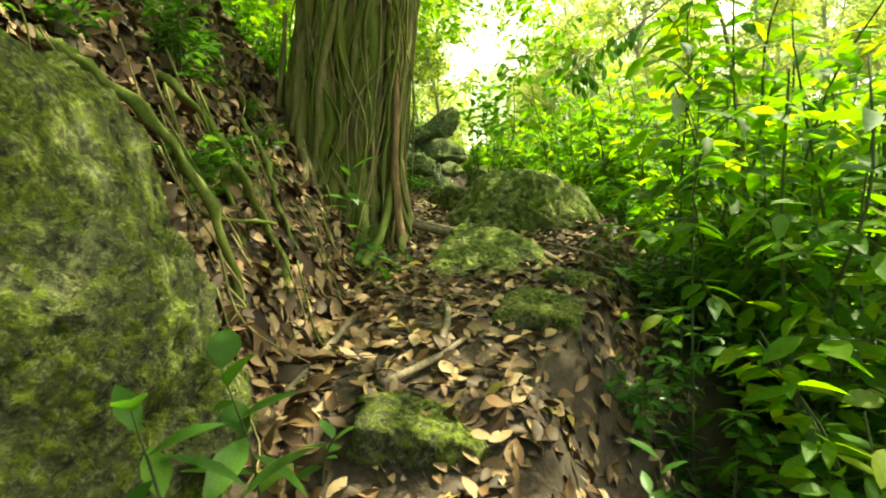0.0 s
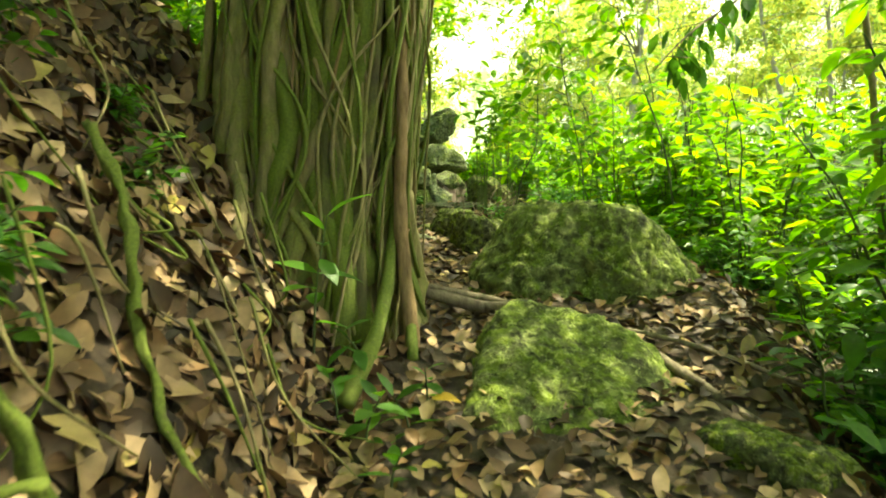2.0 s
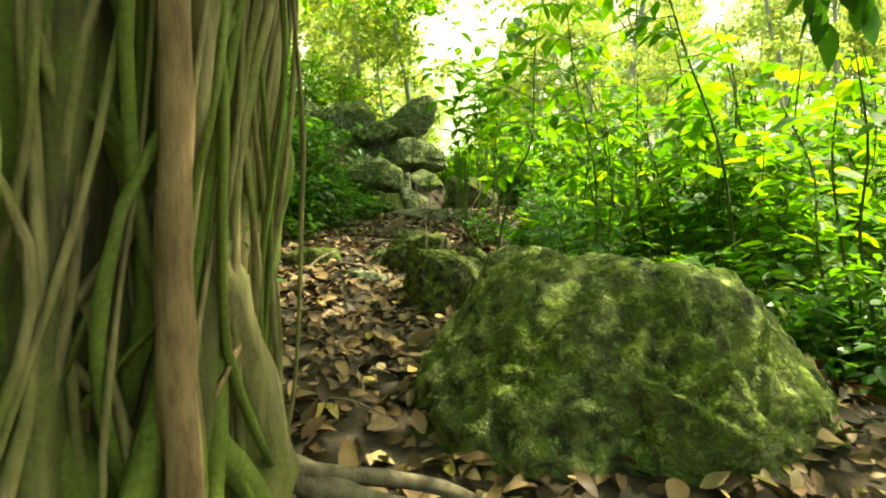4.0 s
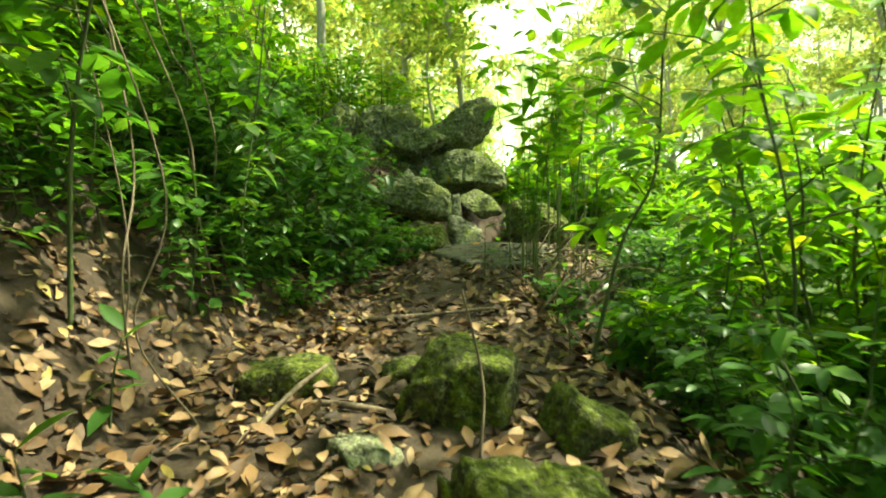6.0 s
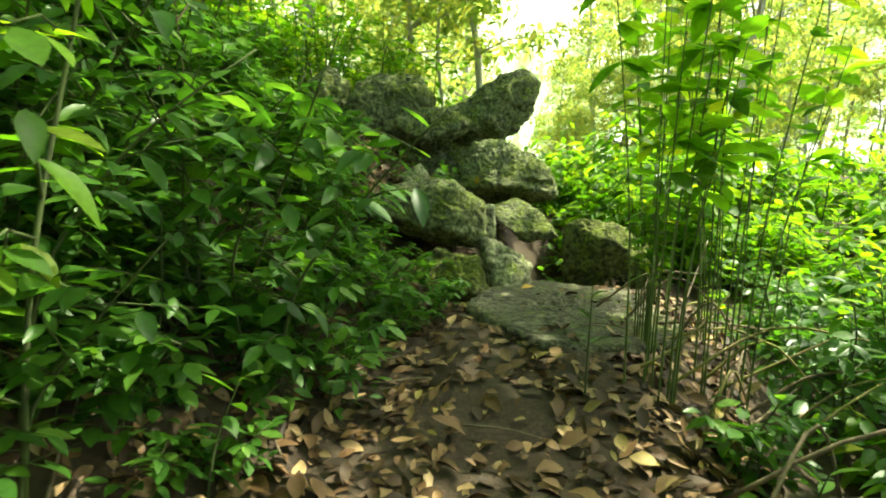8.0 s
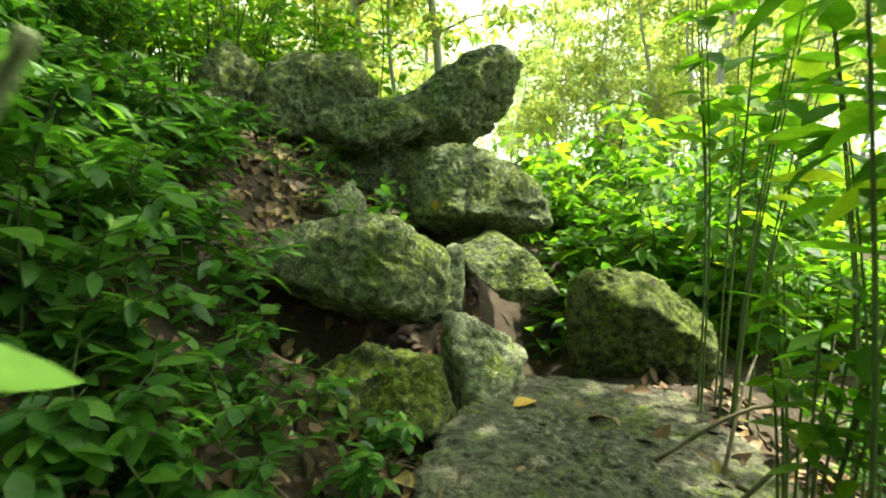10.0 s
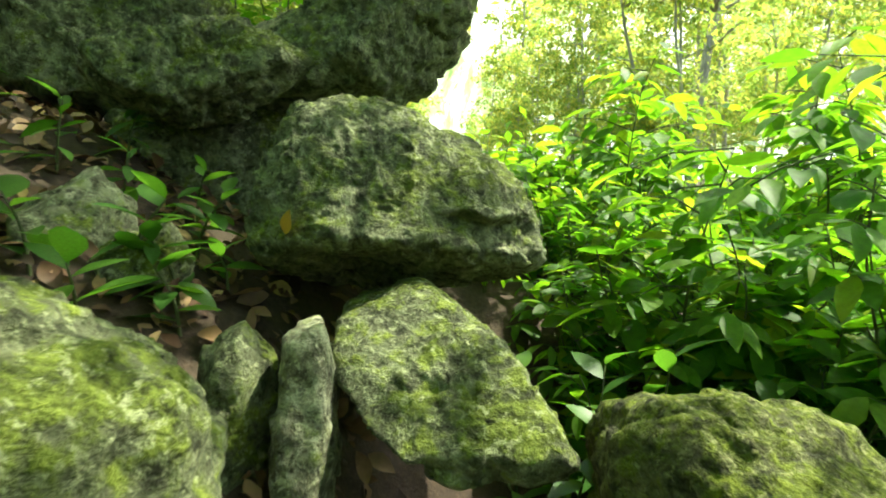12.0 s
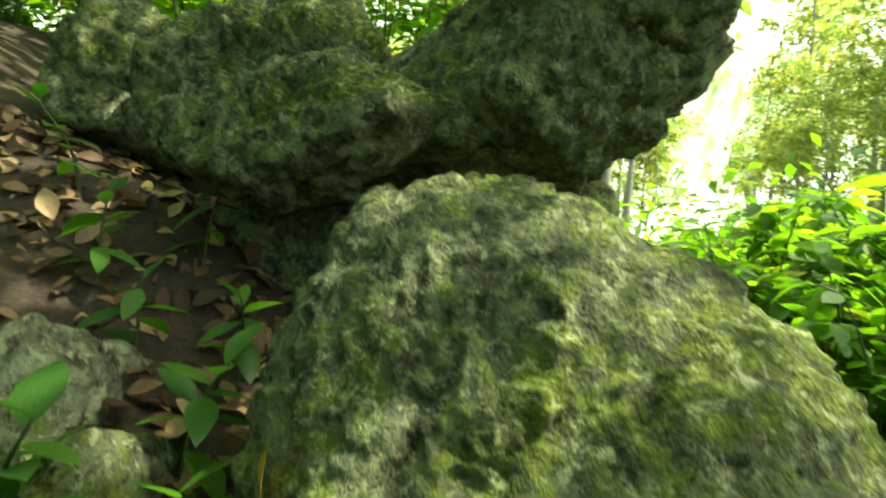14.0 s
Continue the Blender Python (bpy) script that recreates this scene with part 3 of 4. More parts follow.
rock("boulder", (0.60, 3.82, 0.47), (0.27, 0.34, 0.17), (6, 8, -14), [], 21, "low dark mossy stone at the path's edge", ROCK_MOSS, 0.16, 5, 8, within=LOW)
rock("boulder", (1.05, 4.65, 0.50), (0.24, 0.26, 0.18), (0, 10, 30), [], 22, "low dark mossy stone at the path's edge", ROCK_MOSS, 0.16, 4, 8, within=LOW)
rock("mossy_rock_face", (-1.74, 1.98, 0.60), (0.70, 0.78, 1.32), (0, 3, -14), [(0.7, -0.6, 0.4, 0.82), (0.8, 0.3, 0.4, 0.8), (0.6, -0.6, -0.5, 0.8)], 23, "tall rock face thickly grown with yellow-green moss", ROCK_MOSS, 0.17, 7, 12, within=LOW)


# ---- the strangler fig ----
def fig_axis(z):
    return -1.14 + 0.13 * (z - 1.1), 6.32


fig = tagged(new("fig_tree"), "old strangler fig wrapped in hanging mossy aerial roots", "tree")
fig.matrix_basis = LOW
tv, tf = [], []
NS, NH = 144, 90
for j in range(NH + 1):
    z = 0.5 + 6.5 * j / NH
    cx, cy = fig_axis(z)
    flare = 1 + 0.45 * math.exp(-(z - 0.8) * 1.8)
    for i in range(NS):
        a = 2 * math.pi * i / NS
        q = Vector((math.cos(a) * 1.6, math.sin(a) * 1.6, z * 0.25))
        k = 0.98 + 0.22 * noise.noise(q * 1.7) + 0.16 * (1 - 2.2 * abs(noise.noise(Vector((math.cos(a) * 3.2, math.sin(a) * 3.2, z * 0.55))))) + 0.08 * noise.noise(Vector((math.cos(a) * 8, math.sin(a) * 8, z * 1.1)))
        tv.append((cx + 0.52 * k * flare * math.cos(a), cy + 0.52 * k * flare * math.sin(a), z))
    if j:
        for i in range(NS):
            i2 = (i + 1) % NS
            tf.append(((j - 1) * NS + i, (j - 1) * NS + i2, j * NS + i2, j * NS + i))
part("trunk", mesh_of("trunk", tv, tf, BARK_GAP_SHADE), fig)
for i in range(200):
    a = radians(U(150, 400)) if i % 4 else radians(U(250, 375))
    slant = i % 4 == 0
    r0 = U(0.50, 0.63) if not slant else U(0.60, 0.70)
    top = U(1.4, 5.5) if i % 2 else U(3.2, 5.5)
    low = 0.62 if i % 3 else U(0.6, 1.6)
    thick = U(0.006, 0.014) if i % 2 else U(0.02, 0.062)
    if slant:
        thick = U(0.006, 0.013)
    pts = []
    drift, ph, wob = U(-0.45, 0.45) * (2.6 if slant else 1.0), U(0, 6), U(0.06, 0.36)
    for k in range(12):
        s = k / 11
        z = top + (low - top) * s
        cx, cy = fig_axis(z)
        aa = a + drift * (1 - s) + wob * math.sin(ph + 5 * s) + 0.5 * wob * math.sin(ph * 3 + 13 * s)
        rr = r0 + 0.10 * math.exp(-(z - 0.7) * 2.0) * U(0.5, 2.4) + 0.035 * math.sin(ph * 2 + 9 * s)
        pts.append((cx + rr * math.cos(aa), cy + rr * math.sin(aa), z))
    v, f = tube(spline(pts, 30), [thick * (0.75 + 0.7 * (k / 30)) for k in range(31)], 7, 0.6, i)
    part("aerial_root", mesh_of("aerial_root", v, f, BARK_RED if i % 6 == 1 else ROOT_MOSS if i % 3 == 0 else BARK), fig)


def root(points, r0, r1, mat, parent, name="root", n=30):
    v, f = tube(spline(points, n), [r0 + (r1 - r0) * k / n for k in range(n + 1)], 8, 0.35, points[0][0] * 9)
    return part(name, mesh_of(name, v, f, mat), parent)


root([(-0.62, 6.0, 2.4), (-0.52, 5.95, 1.7), (-0.55, 5.8, 1.3), (-0.62, 5.45, 0.95), (-0.75, 5.05, 0.72)], 0.028, 0.05, ROOT_MOSS, fig, "buttress_root")
root([(-0.50, 6.15, 2.6), (-0.48, 6.1, 1.6), (-0.46, 5.95, 1.15), (-0.42, 5.6, 0.75)], 0.026, 0.036, ROOT_MOSS, fig, "buttress_root")
root([(-0.40, 5.92, 3.4), (-0.45, 5.88, 2.2), (-0.48, 5.86, 1.5), (-0.42, 5.74, 0.72)], 0.032, 0.045, BARK_RED, fig, "buttress_root")
root([(-0.58, 6.2, 1.5), (-0.40, 6.35, 1.08), (0.0, 6.3, 0.93), (0.45, 6.15, 0.90), (0.85, 5.75, 0.80), (1.05, 5.2, 0.68), (1.2, 4.7, 0.56)], 0.055, 0.025, TWIG, fig, "surface_root", 44)
root([(-0.5, 6.3, 1.1), (0.1, 6.4, 0.95), (0.6, 6.0, 0.88), (1.2, 5.6, 0.78), (1.5, 5.1, 0.7)], 0.03, 0.012, TWIG, fig, "surface_root", 40)
root([(-1.45, 5.95, 1.9), (-1.3, 5.5, 1.7), (-1.25, 5.2, 1.35), (-1.1, 4.9, 1.0), (-0.95, 4.5, 0.75)], 0.04, 0.03, BARK, fig, "buttress_root")

for i in range(16):
    a = radians(U(165, 265))
    z1, r1 = U(1.7, 3.4), U(0.9, 1.35)
    cx, cy = fig_axis(1.5)
    swing = U(-0.3, 0.1)
    zl = 0.75 + 0.9 * max(0.0, -math.cos(a))
    root([(cx + 0.55 * math.cos(a), cy + 0.55 * math.sin(a), z1), (cx + 0.62 * math.cos(a + swing * 0.4), cy + 0.62 * math.sin(a + swing * 0.4), z1 * 0.6 + zl * 0.4),
          (cx + 0.78 * math.cos(a + swing * 0.8), cy + 0.78 * math.sin(a + swing * 0.8), z1 * 0.25 + zl * 0.75), (cx + r1 * math.cos(a + swing), cy + r1 * math.sin(a + swing), zl - 0.15)],
         U(0.012, 0.03), U(0.02, 0.045), (BARK, ROOT_MOSS, BARK_RED)[i % 3], fig, "buttress_root")

# unseen crown given to the fig, far over the path to shade it
def crown_mats(centres, per, size):
    out = []
    for c, rad in centres:
        for _ in range(per):
            d = Vector((U(-1, 1), U(-1, 1), U(-1, 1)))
            q = Vector(c) + Vector((d.x * rad, d.y * rad, d.z * rad * 0.45))
            out.append(leaf_pose(q, U(0, 360), U(-50, 20), U(-40, 40), size * U(0.7, 1.3)))
    return out


cl = [((-5.6 + 0.68 * i + U(-0.3, 0.3), -3.2 + 0.80 * j + U(-0.35, 0.35), 6.6 + U(-0.5, 1.8)), U(0.6, 1.1)) for i in range(13) for j in range(17)]
part("crown", leaves_mesh("crown", LT_LOW, crown_mats(cl, 62, 0.27), GREEN), fig)
for i in range(7):
    a = U(0, 6.28)
    root([(-0.6, 6.3, 5.2), (-0.7 + 1.2 * math.cos(a), 6.3 + 1.2 * math.sin(a), 6.3), (-0.7 + 3 * math.cos(a), 6.3 + 3 * math.sin(a), 7.2)], 0.16, 0.04, BARK, fig, "limb", 14)

# mossy roots running down the leafy bank
for i, pts in enumerate([[(-1.75, 3.75, 2.15), (-1.42, 3.62, 1.82), (-1.27, 3.55, 1.55), (-1.12, 3.5, 1.25), (-1.03, 3.5, 0.98), (-1.02, 3.45, 0.5)],
                         [(-1.55, 3.9, 1.75), (-1.35, 3.6, 1.38), (-1.22, 3.5, 1.08), (-1.2, 3.4, 0.6)],
                         [(-1.7, 3.1, 1.55), (-1.35, 3.2, 1.28), (-1.0, 3.45, 1.2)],
                         [(-1.6, 4.7, 2.0), (-1.35, 4.4, 1.65), (-1.15, 4.1, 1.25), (-0.95, 3.95, 0.85)],
                         [(-2.0, 2.9, 2.2), (-1.6, 2.8, 1.9), (-1.25, 2.9, 1.5), (-1.08, 2.95, 0.9), (-1.0, 3.0, 0.4)]]):
    pts = [(x + U(-0.03, 0.03), y + U(-0.03, 0.03), z) for x, y, z in pts]
    sp = [q + Vector((0.03 * noise.noise(q * 7), 0.03 * noise.noise(q * 7 + Vector((9, 0, 0))), 0.02 * noise.noise(q * 9))) for q in spline(pts, 34)]
    v, f = tube(sp, [(0.024, 0.026, 0.013, 0.018, 0.026)[i] * (1 + 0.22 * math.sin(k * 0.9 + i) + 0.12 * math.sin(k * 2.3)) * (1.15 - 0.4 * k / 34) for k in range(35)], 10, 0.9, i)
    rt = new("tree_root", mesh_of("tree_root", v, f, ROOT_MOSS))
    rt.matrix_basis = LOW
    tagged(rt, "thick moss-covered root running down the leafy bank", "root", "roots on the bank")


# ---- plants ----
def shrub(name, seed, height, stems, leaf, mat, stem_mat, lean=0.25, per=26, bare=0.25, low=False):
    """A shrub: stems of their own, and its leaves along stems and side twigs."""
    rng = random.Random(seed)
    base = new(name)
    mats = []
    for s in range(stems):
        a = rng.uniform(0, 6.28)
        hgt = height * rng.uniform(0.7, 1.05)
        o = rng.uniform(0.02, 0.10 + 0.03 * stems)
        ln = lean * hgt * rng.uniform(0.3, 1.1)
        pts = [(o * math.cos(a), o * math.sin(a), -0.15)]
        for k in range(1, 5):
            t = k / 4
            pts.append(((o + ln * t * t) * math.cos(a) + rng.uniform(-1, 1) * 0.03 * hgt, (o + ln * t * t) * math.sin(a) + rng.uniform(-1, 1) * 0.03 * hgt, hgt * t))
        sp = spline(pts, 14)
        pieces = [tube(sp, [0.009 * hgt / 1.5 * (1 - 0.75 * k / 14) + 0.002 for k in range(15)], 5)]
        for k in range(per):
            t = bare + (1 - bare) * (k + rng.random()) / per
            i = min(14, int(t * 14))
            q = sp[i]
            az = rng.uniform(0, 360)
            if k % 2 == 0:
                L = rng.uniform(0.15, 0.42) * hgt * (1.15 - t) + 0.08
                e = q + Vector((math.cos(radians(az)) * L, math.sin(radians(az)) * L, L * rng.uniform(0.1, 0.6)))
                pieces.append(tube([q, (q + e) / 2 + Vector((0, 0, 0.04 * L)), e], [0.004, 0.003, 0.0015], 3))
                for m in range(5):
                    w = (m + 1) / 5
                    mats.append(leaf_pose(q.lerp(e, w), az + (55 if m % 2 else -55) * (1 if m < 4 else 0) + rng.uniform(-20, 20), rng.uniform(-35, 15), rng.uniform(-30, 30), leaf * rng.uniform(0.65, 1.15)))
            else:
                mats.append(leaf_pose(q, az, rng.uniform(-30, 30), rng.uniform(-25, 25), leaf * rng.uniform(0.7, 1.2)))
        part("stem", mesh_of("stem", *joined(pieces), stem_mat), base)
    part("foliage", leaves_mesh("foliage", LT_LOW if low else LT_GREEN, mats, mat), base)
    return base


def scatter(protos, places, label, category, group, tilt=8, smin=0.8, smax=1.2, sink=0.0):
    for i, (x, y) in enumerate(places):
        src = protos[i % len(protos)]
        s = U(smin, smax)
        m = pose(x, y, ground_z(x, y) - sink, U(-tilt, tilt), U(-tilt, tilt), U(0, 360)) @ Matrix.Diagonal((s, s, s * U(0.85, 1.1), 1))
        if i < len(protos):
            ob = src
            ob.matrix_basis = m
        else:
            ob = copy_thing(src, Matrix())
            ob.matrix_basis = m
        tagged(ob, label, category, group)


def places(n, x0, x1, y0, y1, keep):
    out = []
    for _ in range(n * 40):
        x, y = U(x0, x1), U(y0, y1)
        if keep(x, y) and all((x - a) ** 2 + (y - b) ** 2 > 0.03 for a, b in out):
            out.append((x, y))
            if len(out) == n:
                break
    return out


def right_side(x, y):
    return x > along(EDGE_X, y) + 0.45 + (0.45 if 6 < y < 8.2 else 0) + (1.1 if y < 3.8 else 0.6 if y < 4.5 else 0)


def left_side(x, y):
    return x < along(BANK_X, y) - 0.25


tall = [shrub("shrub", 100 + i, h, st, 0.19, GREEN, STEM, 0.22, 17, 0.2) for i, (h, st) in enumerate(((1.9, 5), (2.3, 5), (1.6, 6), (2.6, 4)))]
scatter(tall, places(66, 0.7, 6.5, 2.2, 12.6, lambda x, y: right_side(x, y) and not (y > 7.6 and x < 2.0)), "leafy green shrub with thin upright stems", "shrub", "shrubs beside the path")
mids = [shrub("shrub", 150 + i, h, st, 0.19, GREEN, STEM, 0.25, 14, 0.15) for i, (h, st) in enumerate(((1.2, 5), (1.45, 5), (1.0, 6)))]
scatter(mids, places(72, 1.0, 8, 12.8, 23, lambda x, y: right_side(x, y) and not (x < 1.7 and y < 15.3)), "bushy bright green shrub behind the boulders", "shrub", "shrubs behind the boulders")
under = [shrub("undergrowth_plant", 200 + i, h, 4, 0.12, DARK, STEM, 0.5, 14, 0.1) for i, h in enumerate((0.55, 0.7, 0.45, 0.9))]
fresh = [shrub("leafy_plant", 220 + i, h, 4, 0.13, GREEN, STEM, 0.5, 14, 0.1) for i, h in enumerate((0.6, 0.8, 0.5))]
scatter(fresh, places(90, 0.9, 4.0, 4.6, 19, lambda x, y: x > along(EDGE_X, y) + 0.25 and not (5.6 < y < 7.9 and x < 1.7) and not (y > 11.5 and x < 1.75 and y < 15.2)), "low bright green leafy plant", "plant", "undergrowth below the path", 12, 0.8, 1.3)
scatter(under, places(100, 0.2, 3.2, 1.0, 14.5, lambda x, y: x > along(EDGE_X, y) + (0.75 if y < 3.3 else 0.15) and y > 1.6 and not (5.5 < y < 7.8 and x < 1.6) and not (y > 11.5 and x < 1.75)), "low dark green undergrowth plant", "plant", "undergrowth below the path", 12, 0.7, 1.2)
bank = [shrub("bank_plant", 260 + i, h, 3, 0.12, DARK, STEM, 0.5, 18, 0.1) for i, h in enumerate((0.55, 0.75, 0.5, 0.95))]
scatter(bank, places(185, -3.8, -0.5, 7.0, 16.2, lambda x, y: left_side(x, y) and not (y < 10.3 and x > along(BANK_X, y) - 0.7) and not (y > 11.8 and x > -1.9) and not (y > 13.4 and x > -2.7)), "leafy green plant growing on the bank", "plant", "plants on the bank", 14, 0.7, 1.3)
small = [shrub("bank_herb", 280 + i, h, 3, 0.125, DARK, STEM, 0.6, 9, 0.1) for i, h in enumerate((0.3, 0.42, 0.36))]
scatter(small, places(105, -2.2, -0.5, 10.8, 14.0, lambda x, y: x < along(BANK_X, y) + 0.02 and not (y > 12.7 and x > -1.5)), "low leafy green plant growing on the bank", "plant", "plants on the bank", 14, 0.6, 1.05)
scatter([copy_thing(u, Matrix()) for u in small], places(60, -2.8, -1.2, 12.6, 15.4, lambda x, y: x < along(BANK_X, y) - 0.3 and not (y > 13.9 and x > -1.5)), "low leafy green plant growing on the bank", "plant", "plants on the bank", 14, 0.8, 1.3)
scatter([copy_thing(u, Matrix()) for u in small], places(16, -1.3, -0.45, 12.5, 13.35, lambda x, y: x < along(BANK_X, y) + 0.1), "low leafy green plant growing on the bank", "plant", "plants on the bank", 14, 0.5, 0.8)
scatter([copy_thing(u, Matrix()) for u in fresh], places(46, 0.85, 3.4, 15.0, 18.5, lambda x, y: x > 0.8 + 0.1 * (y - 15)), "low bright green leafy plant", "plant", "undergrowth below the path", 12, 0.8, 1.3)
scatter([copy_thing(u, Matrix()) for u in fresh], places(16, 0.45, 1.7, 15.95, 17.8, lambda x, y: True), "low bright green leafy plant", "plant", "undergrowth below the path", 12, 0.7, 1.0)
scatter([copy_thing(u, Matrix()) for u in under], places(16, -2.6, -1.5, 2.6, 5.2, lambda x, y: True), "small dark green plant on the leafy bank", "plant", "plants on the bank", 14, 0.4, 0.75)
scatter([copy_thing(u, Matrix()) for u in tall], places(12, 1.5, 4.2, 1.6, 4.0, lambda x, y: x > along(EDGE_X, y) + 1.3), "leafy green shrub with thin upright stems", "shrub", "shrubs beside the path")
scatter([copy_thing(u, Matrix()) for u in tall], places(90, -7, -0.2, 7.4, 23, lambda x, y: x < along(BANK_X, y) - 1.0 and not (12.0 < y < 17.3 and x > -3.2)), "green shrub on the hillside above the path", "shrub", "shrubs on the hillside", 10, 0.7, 1.1)


# ---- far trees ----
def tree(name, seed, height, r, spreadr, leaf, mat, bark, clumps=26, per=60):
    rng = random.Random(seed)
    base = new(name)
    pts = [(rng.uniform(-1, 1) * 0.02 * height * k, rng.uniform(-1, 1) * 0.02 * height * k, height * k / 4 - 0.3) for k in range(5)]
    sp = spline(pts, 16)
    bole = part("trunk", mesh_of("trunk", *tube(sp, [r * (1 - 0.75 * k / 16) for k in range(17)], 8, 0.2), bark), base)
    mats = []
    for c in range(clumps):
        t = rng.uniform(0.35, 1.0)
        q = sp[int(t * 16)]
        a, L = rng.uniform(0, 6.28), spreadr * rng.uniform(0.3, 1.0) * (1.25 - t * 0.6)
        e = q + Vector((math.cos(a) * L, math.sin(a) * L, L * rng.uniform(0.1, 0.6)))
        if c % 2 == 0:
            part("limb", mesh_of("limb", *tube([q, (q + e) / 2 + Vector((0, 0, 0.08 * L)), e], [r * 0.3, r * 0.2, r * 0.06], 5), bark), bole)
        rr = rng.uniform(0.35, 0.75) * spreadr * 0.5
        for _ in range(per):
            d = Vector((rng.gauss(0, 0.5), rng.gauss(0, 0.5), rng.gauss(0, 0.3)))
            mats.append(leaf_pose(e + d * rr, rng.uniform(0, 360), rng.uniform(-60, 20), rng.uniform(-40, 40), leaf * rng.uniform(0.6, 1.3)))
    part("crown", leaves_mesh("crown", LT_LOW, mats, mat), base)
    return base


forest = [tree("forest_tree", 300 + i, h, r, s, 0.3, FAR_HAZED, HAZED_BARK, 40, 70) for i, (h, r, s) in enumerate(((13, 0.13, 2.6), (16, 0.16, 3.0), (10, 0.1, 2.2)))]
scatter(forest, places(70, -16, 44, 30, 75, lambda x, y: not (0.045 < x / y < 0.13) and not (0.18 < x / (y - 11.7) < 0.36 and U(0, 1) < 0.15)), "tall slender forest tree with haze painted into its pale colours", "tree", "trees of the forest behind", 4, 0.8, 1.3)


def canopy_tree(x, y, seed, box, clumps, label, gap=(99, 99)):
    """An added tree on the bank; its limbs carry an unseen crown that shades the path."""
    base = tagged(new("canopy_tree"), label, "tree", "trees on the bank")
    z0 = ground_z(x, y)
    v, f = tube(spline([(x, y, z0 - 0.3), (x + 0.2, y, z0 + 2), (x + 0.5, y + 0.1, 7.0)], 20), [0.15 - 0.07 * k / 20 for k in range(21)], 10, 0.3, seed)
    bole = part("trunk", mesh_of("trunk", v, f, BARK), base)
    cs = []
    for i in range(clumps):
        c = (U(box[0], box[1]), U(box[2], box[3]), U(6.3, 9.0))
        # clumps near the gap are left out to let sun flecks through
        if math.hypot(c[0] - gap[0], c[1] - gap[1]) < 1.15:
            continue
        cs.append((c, U(0.5, 1.1)))
        if i % 4 == 0:
            vv, ff = tube(spline([(x + 0.45, y + 0.1, 6.4), ((x + c[0]) / 2, (y + c[1]) / 2, c[2] + 0.3), c], 10), [0.05 - 0.04 * k / 10 for k in range(11)], 6)
            part("limb", mesh_of("limb", vv, ff, BARK), bole)
    part("crown", leaves_mesh("crown", LT_LOW, crown_mats(cs, 66, 0.26), GREEN), base)


# both added for their shade, with crowns above the view
canopy_tree(-3.6, 9.5, 1, (-4.5, 4.0, 9.6, 14.4), 80, "tree added on the bank, its unseen leafy crown shading the path", (1.2, 10.7))
canopy_tree(-4.2, 14.5, 2, (-5.5, 3.1, 14.6, 19.2), 72, "tree added on the bank, its unseen leafy crown shading the boulders")


# ---- vines hanging on the bank ----
for i in range(10):
    x, y = U(-2.6, -1.6), U(8.4, 12.5)
    z = ground_z(x, y)
    top = z + U(1.2, 2.4)
    v, f = tube(spline([(x - 0.2, y + U(-0.3, 0.3), top), (x + U(-0.1, 0.2), y, z + 0.9), (x + U(0, 0.35), y - U(0, 0.4), z + 0.3), (x + U(0.1, 0.5), y - U(0, 0.4), ground_z(x + 0.3, y - 0.2) + 0.0)], 20), [U(0.004, 0.008)] * 21, 5)
    tagged(new("vine", mesh_of("vine", v, f, TWIG)), "thin bare vine hanging down the leafy bank", "vine", "vines on the bank")


# ---- undergrowth of the wood away from the path, one mass of leaves ----
um = []
while len(um) < 16000:
    cx, cy = U(-16, 24), U(-9, 34)
    if -7 < cx < 6.2 and -1 < cy < 21:
        continue
    if -3 < cx < 3 and cy < 1:
        continue
    cz = ground_z(cx, cy)
    hgt = U(0.8, 2.2)
    for _ in range(40):
        um.append(leaf_pose((cx + U(-0.8, 0.8), cy + U(-0.8, 0.8), cz + U(0.1, hgt)), U(0, 360), U(-50, 20), U(-30, 30), U(0.16, 0.32)))
tagged(new("forest_undergrowth", leaves_mesh("forest_undergrowth", LT_LOW, um, GREEN)), "mass of leafy green undergrowth away from the path", "undergrowth", kind="stuff")


# ---- fallen leaves ----
def on_ground(x, y, lift=0.0):
    z = ground_z(x, y)
    dx, dy = (ground_z(x + 0.06, y) - z) / 0.06, (ground_z(x, y + 0.06) - z) / 0.06
    return z + lift, Vector((-dx, -dy, 1)).normalized()


def lying(x, y, size, tilt=25, lift=0.012):
    z, nrm = on_ground(x, y, lift * U(0.3, 2.5))
    return Matrix.Translation((x, y, z)) @ nrm.to_track_quat("Z", "Y").to_matrix().to_4x4() @ pose(0, 0, 0, U(-tilt, tilt), U(-tilt, tilt), U(0, 360)) @ Matrix.Diagonal((size, size, size, 1))


lm = []
while len(lm) < 18500:
    x, y = U(-2.4, 2.3), U(0.6, 14.6)
    bl, er = along(BANK_X, y), along(EDGE_X, y)
    if x > er + 0.5:
        continue
    if x < bl - (1.9 if y < 10.5 else 1.0) or (y > 9.6 and x < bl - 0.2 and U(0, 1) < 0.35):
        continue
    if y > 8.5 and abs(x + 0.25) < 0.22 and U(0, 1) < 0.55:
        continue
    if y > 13.6 and U(0, 1) < 0.6:
        continue
    lm.append(lying(x, y, U(0.045, 0.13), 34))
for _ in range(6500):
    y = U(2.6, 6.4)
    x = along(BANK_X, y) + 0.15 - U(0, 1.9)
    lm.append(lying(x, y, U(0.05, 0.17), 40))
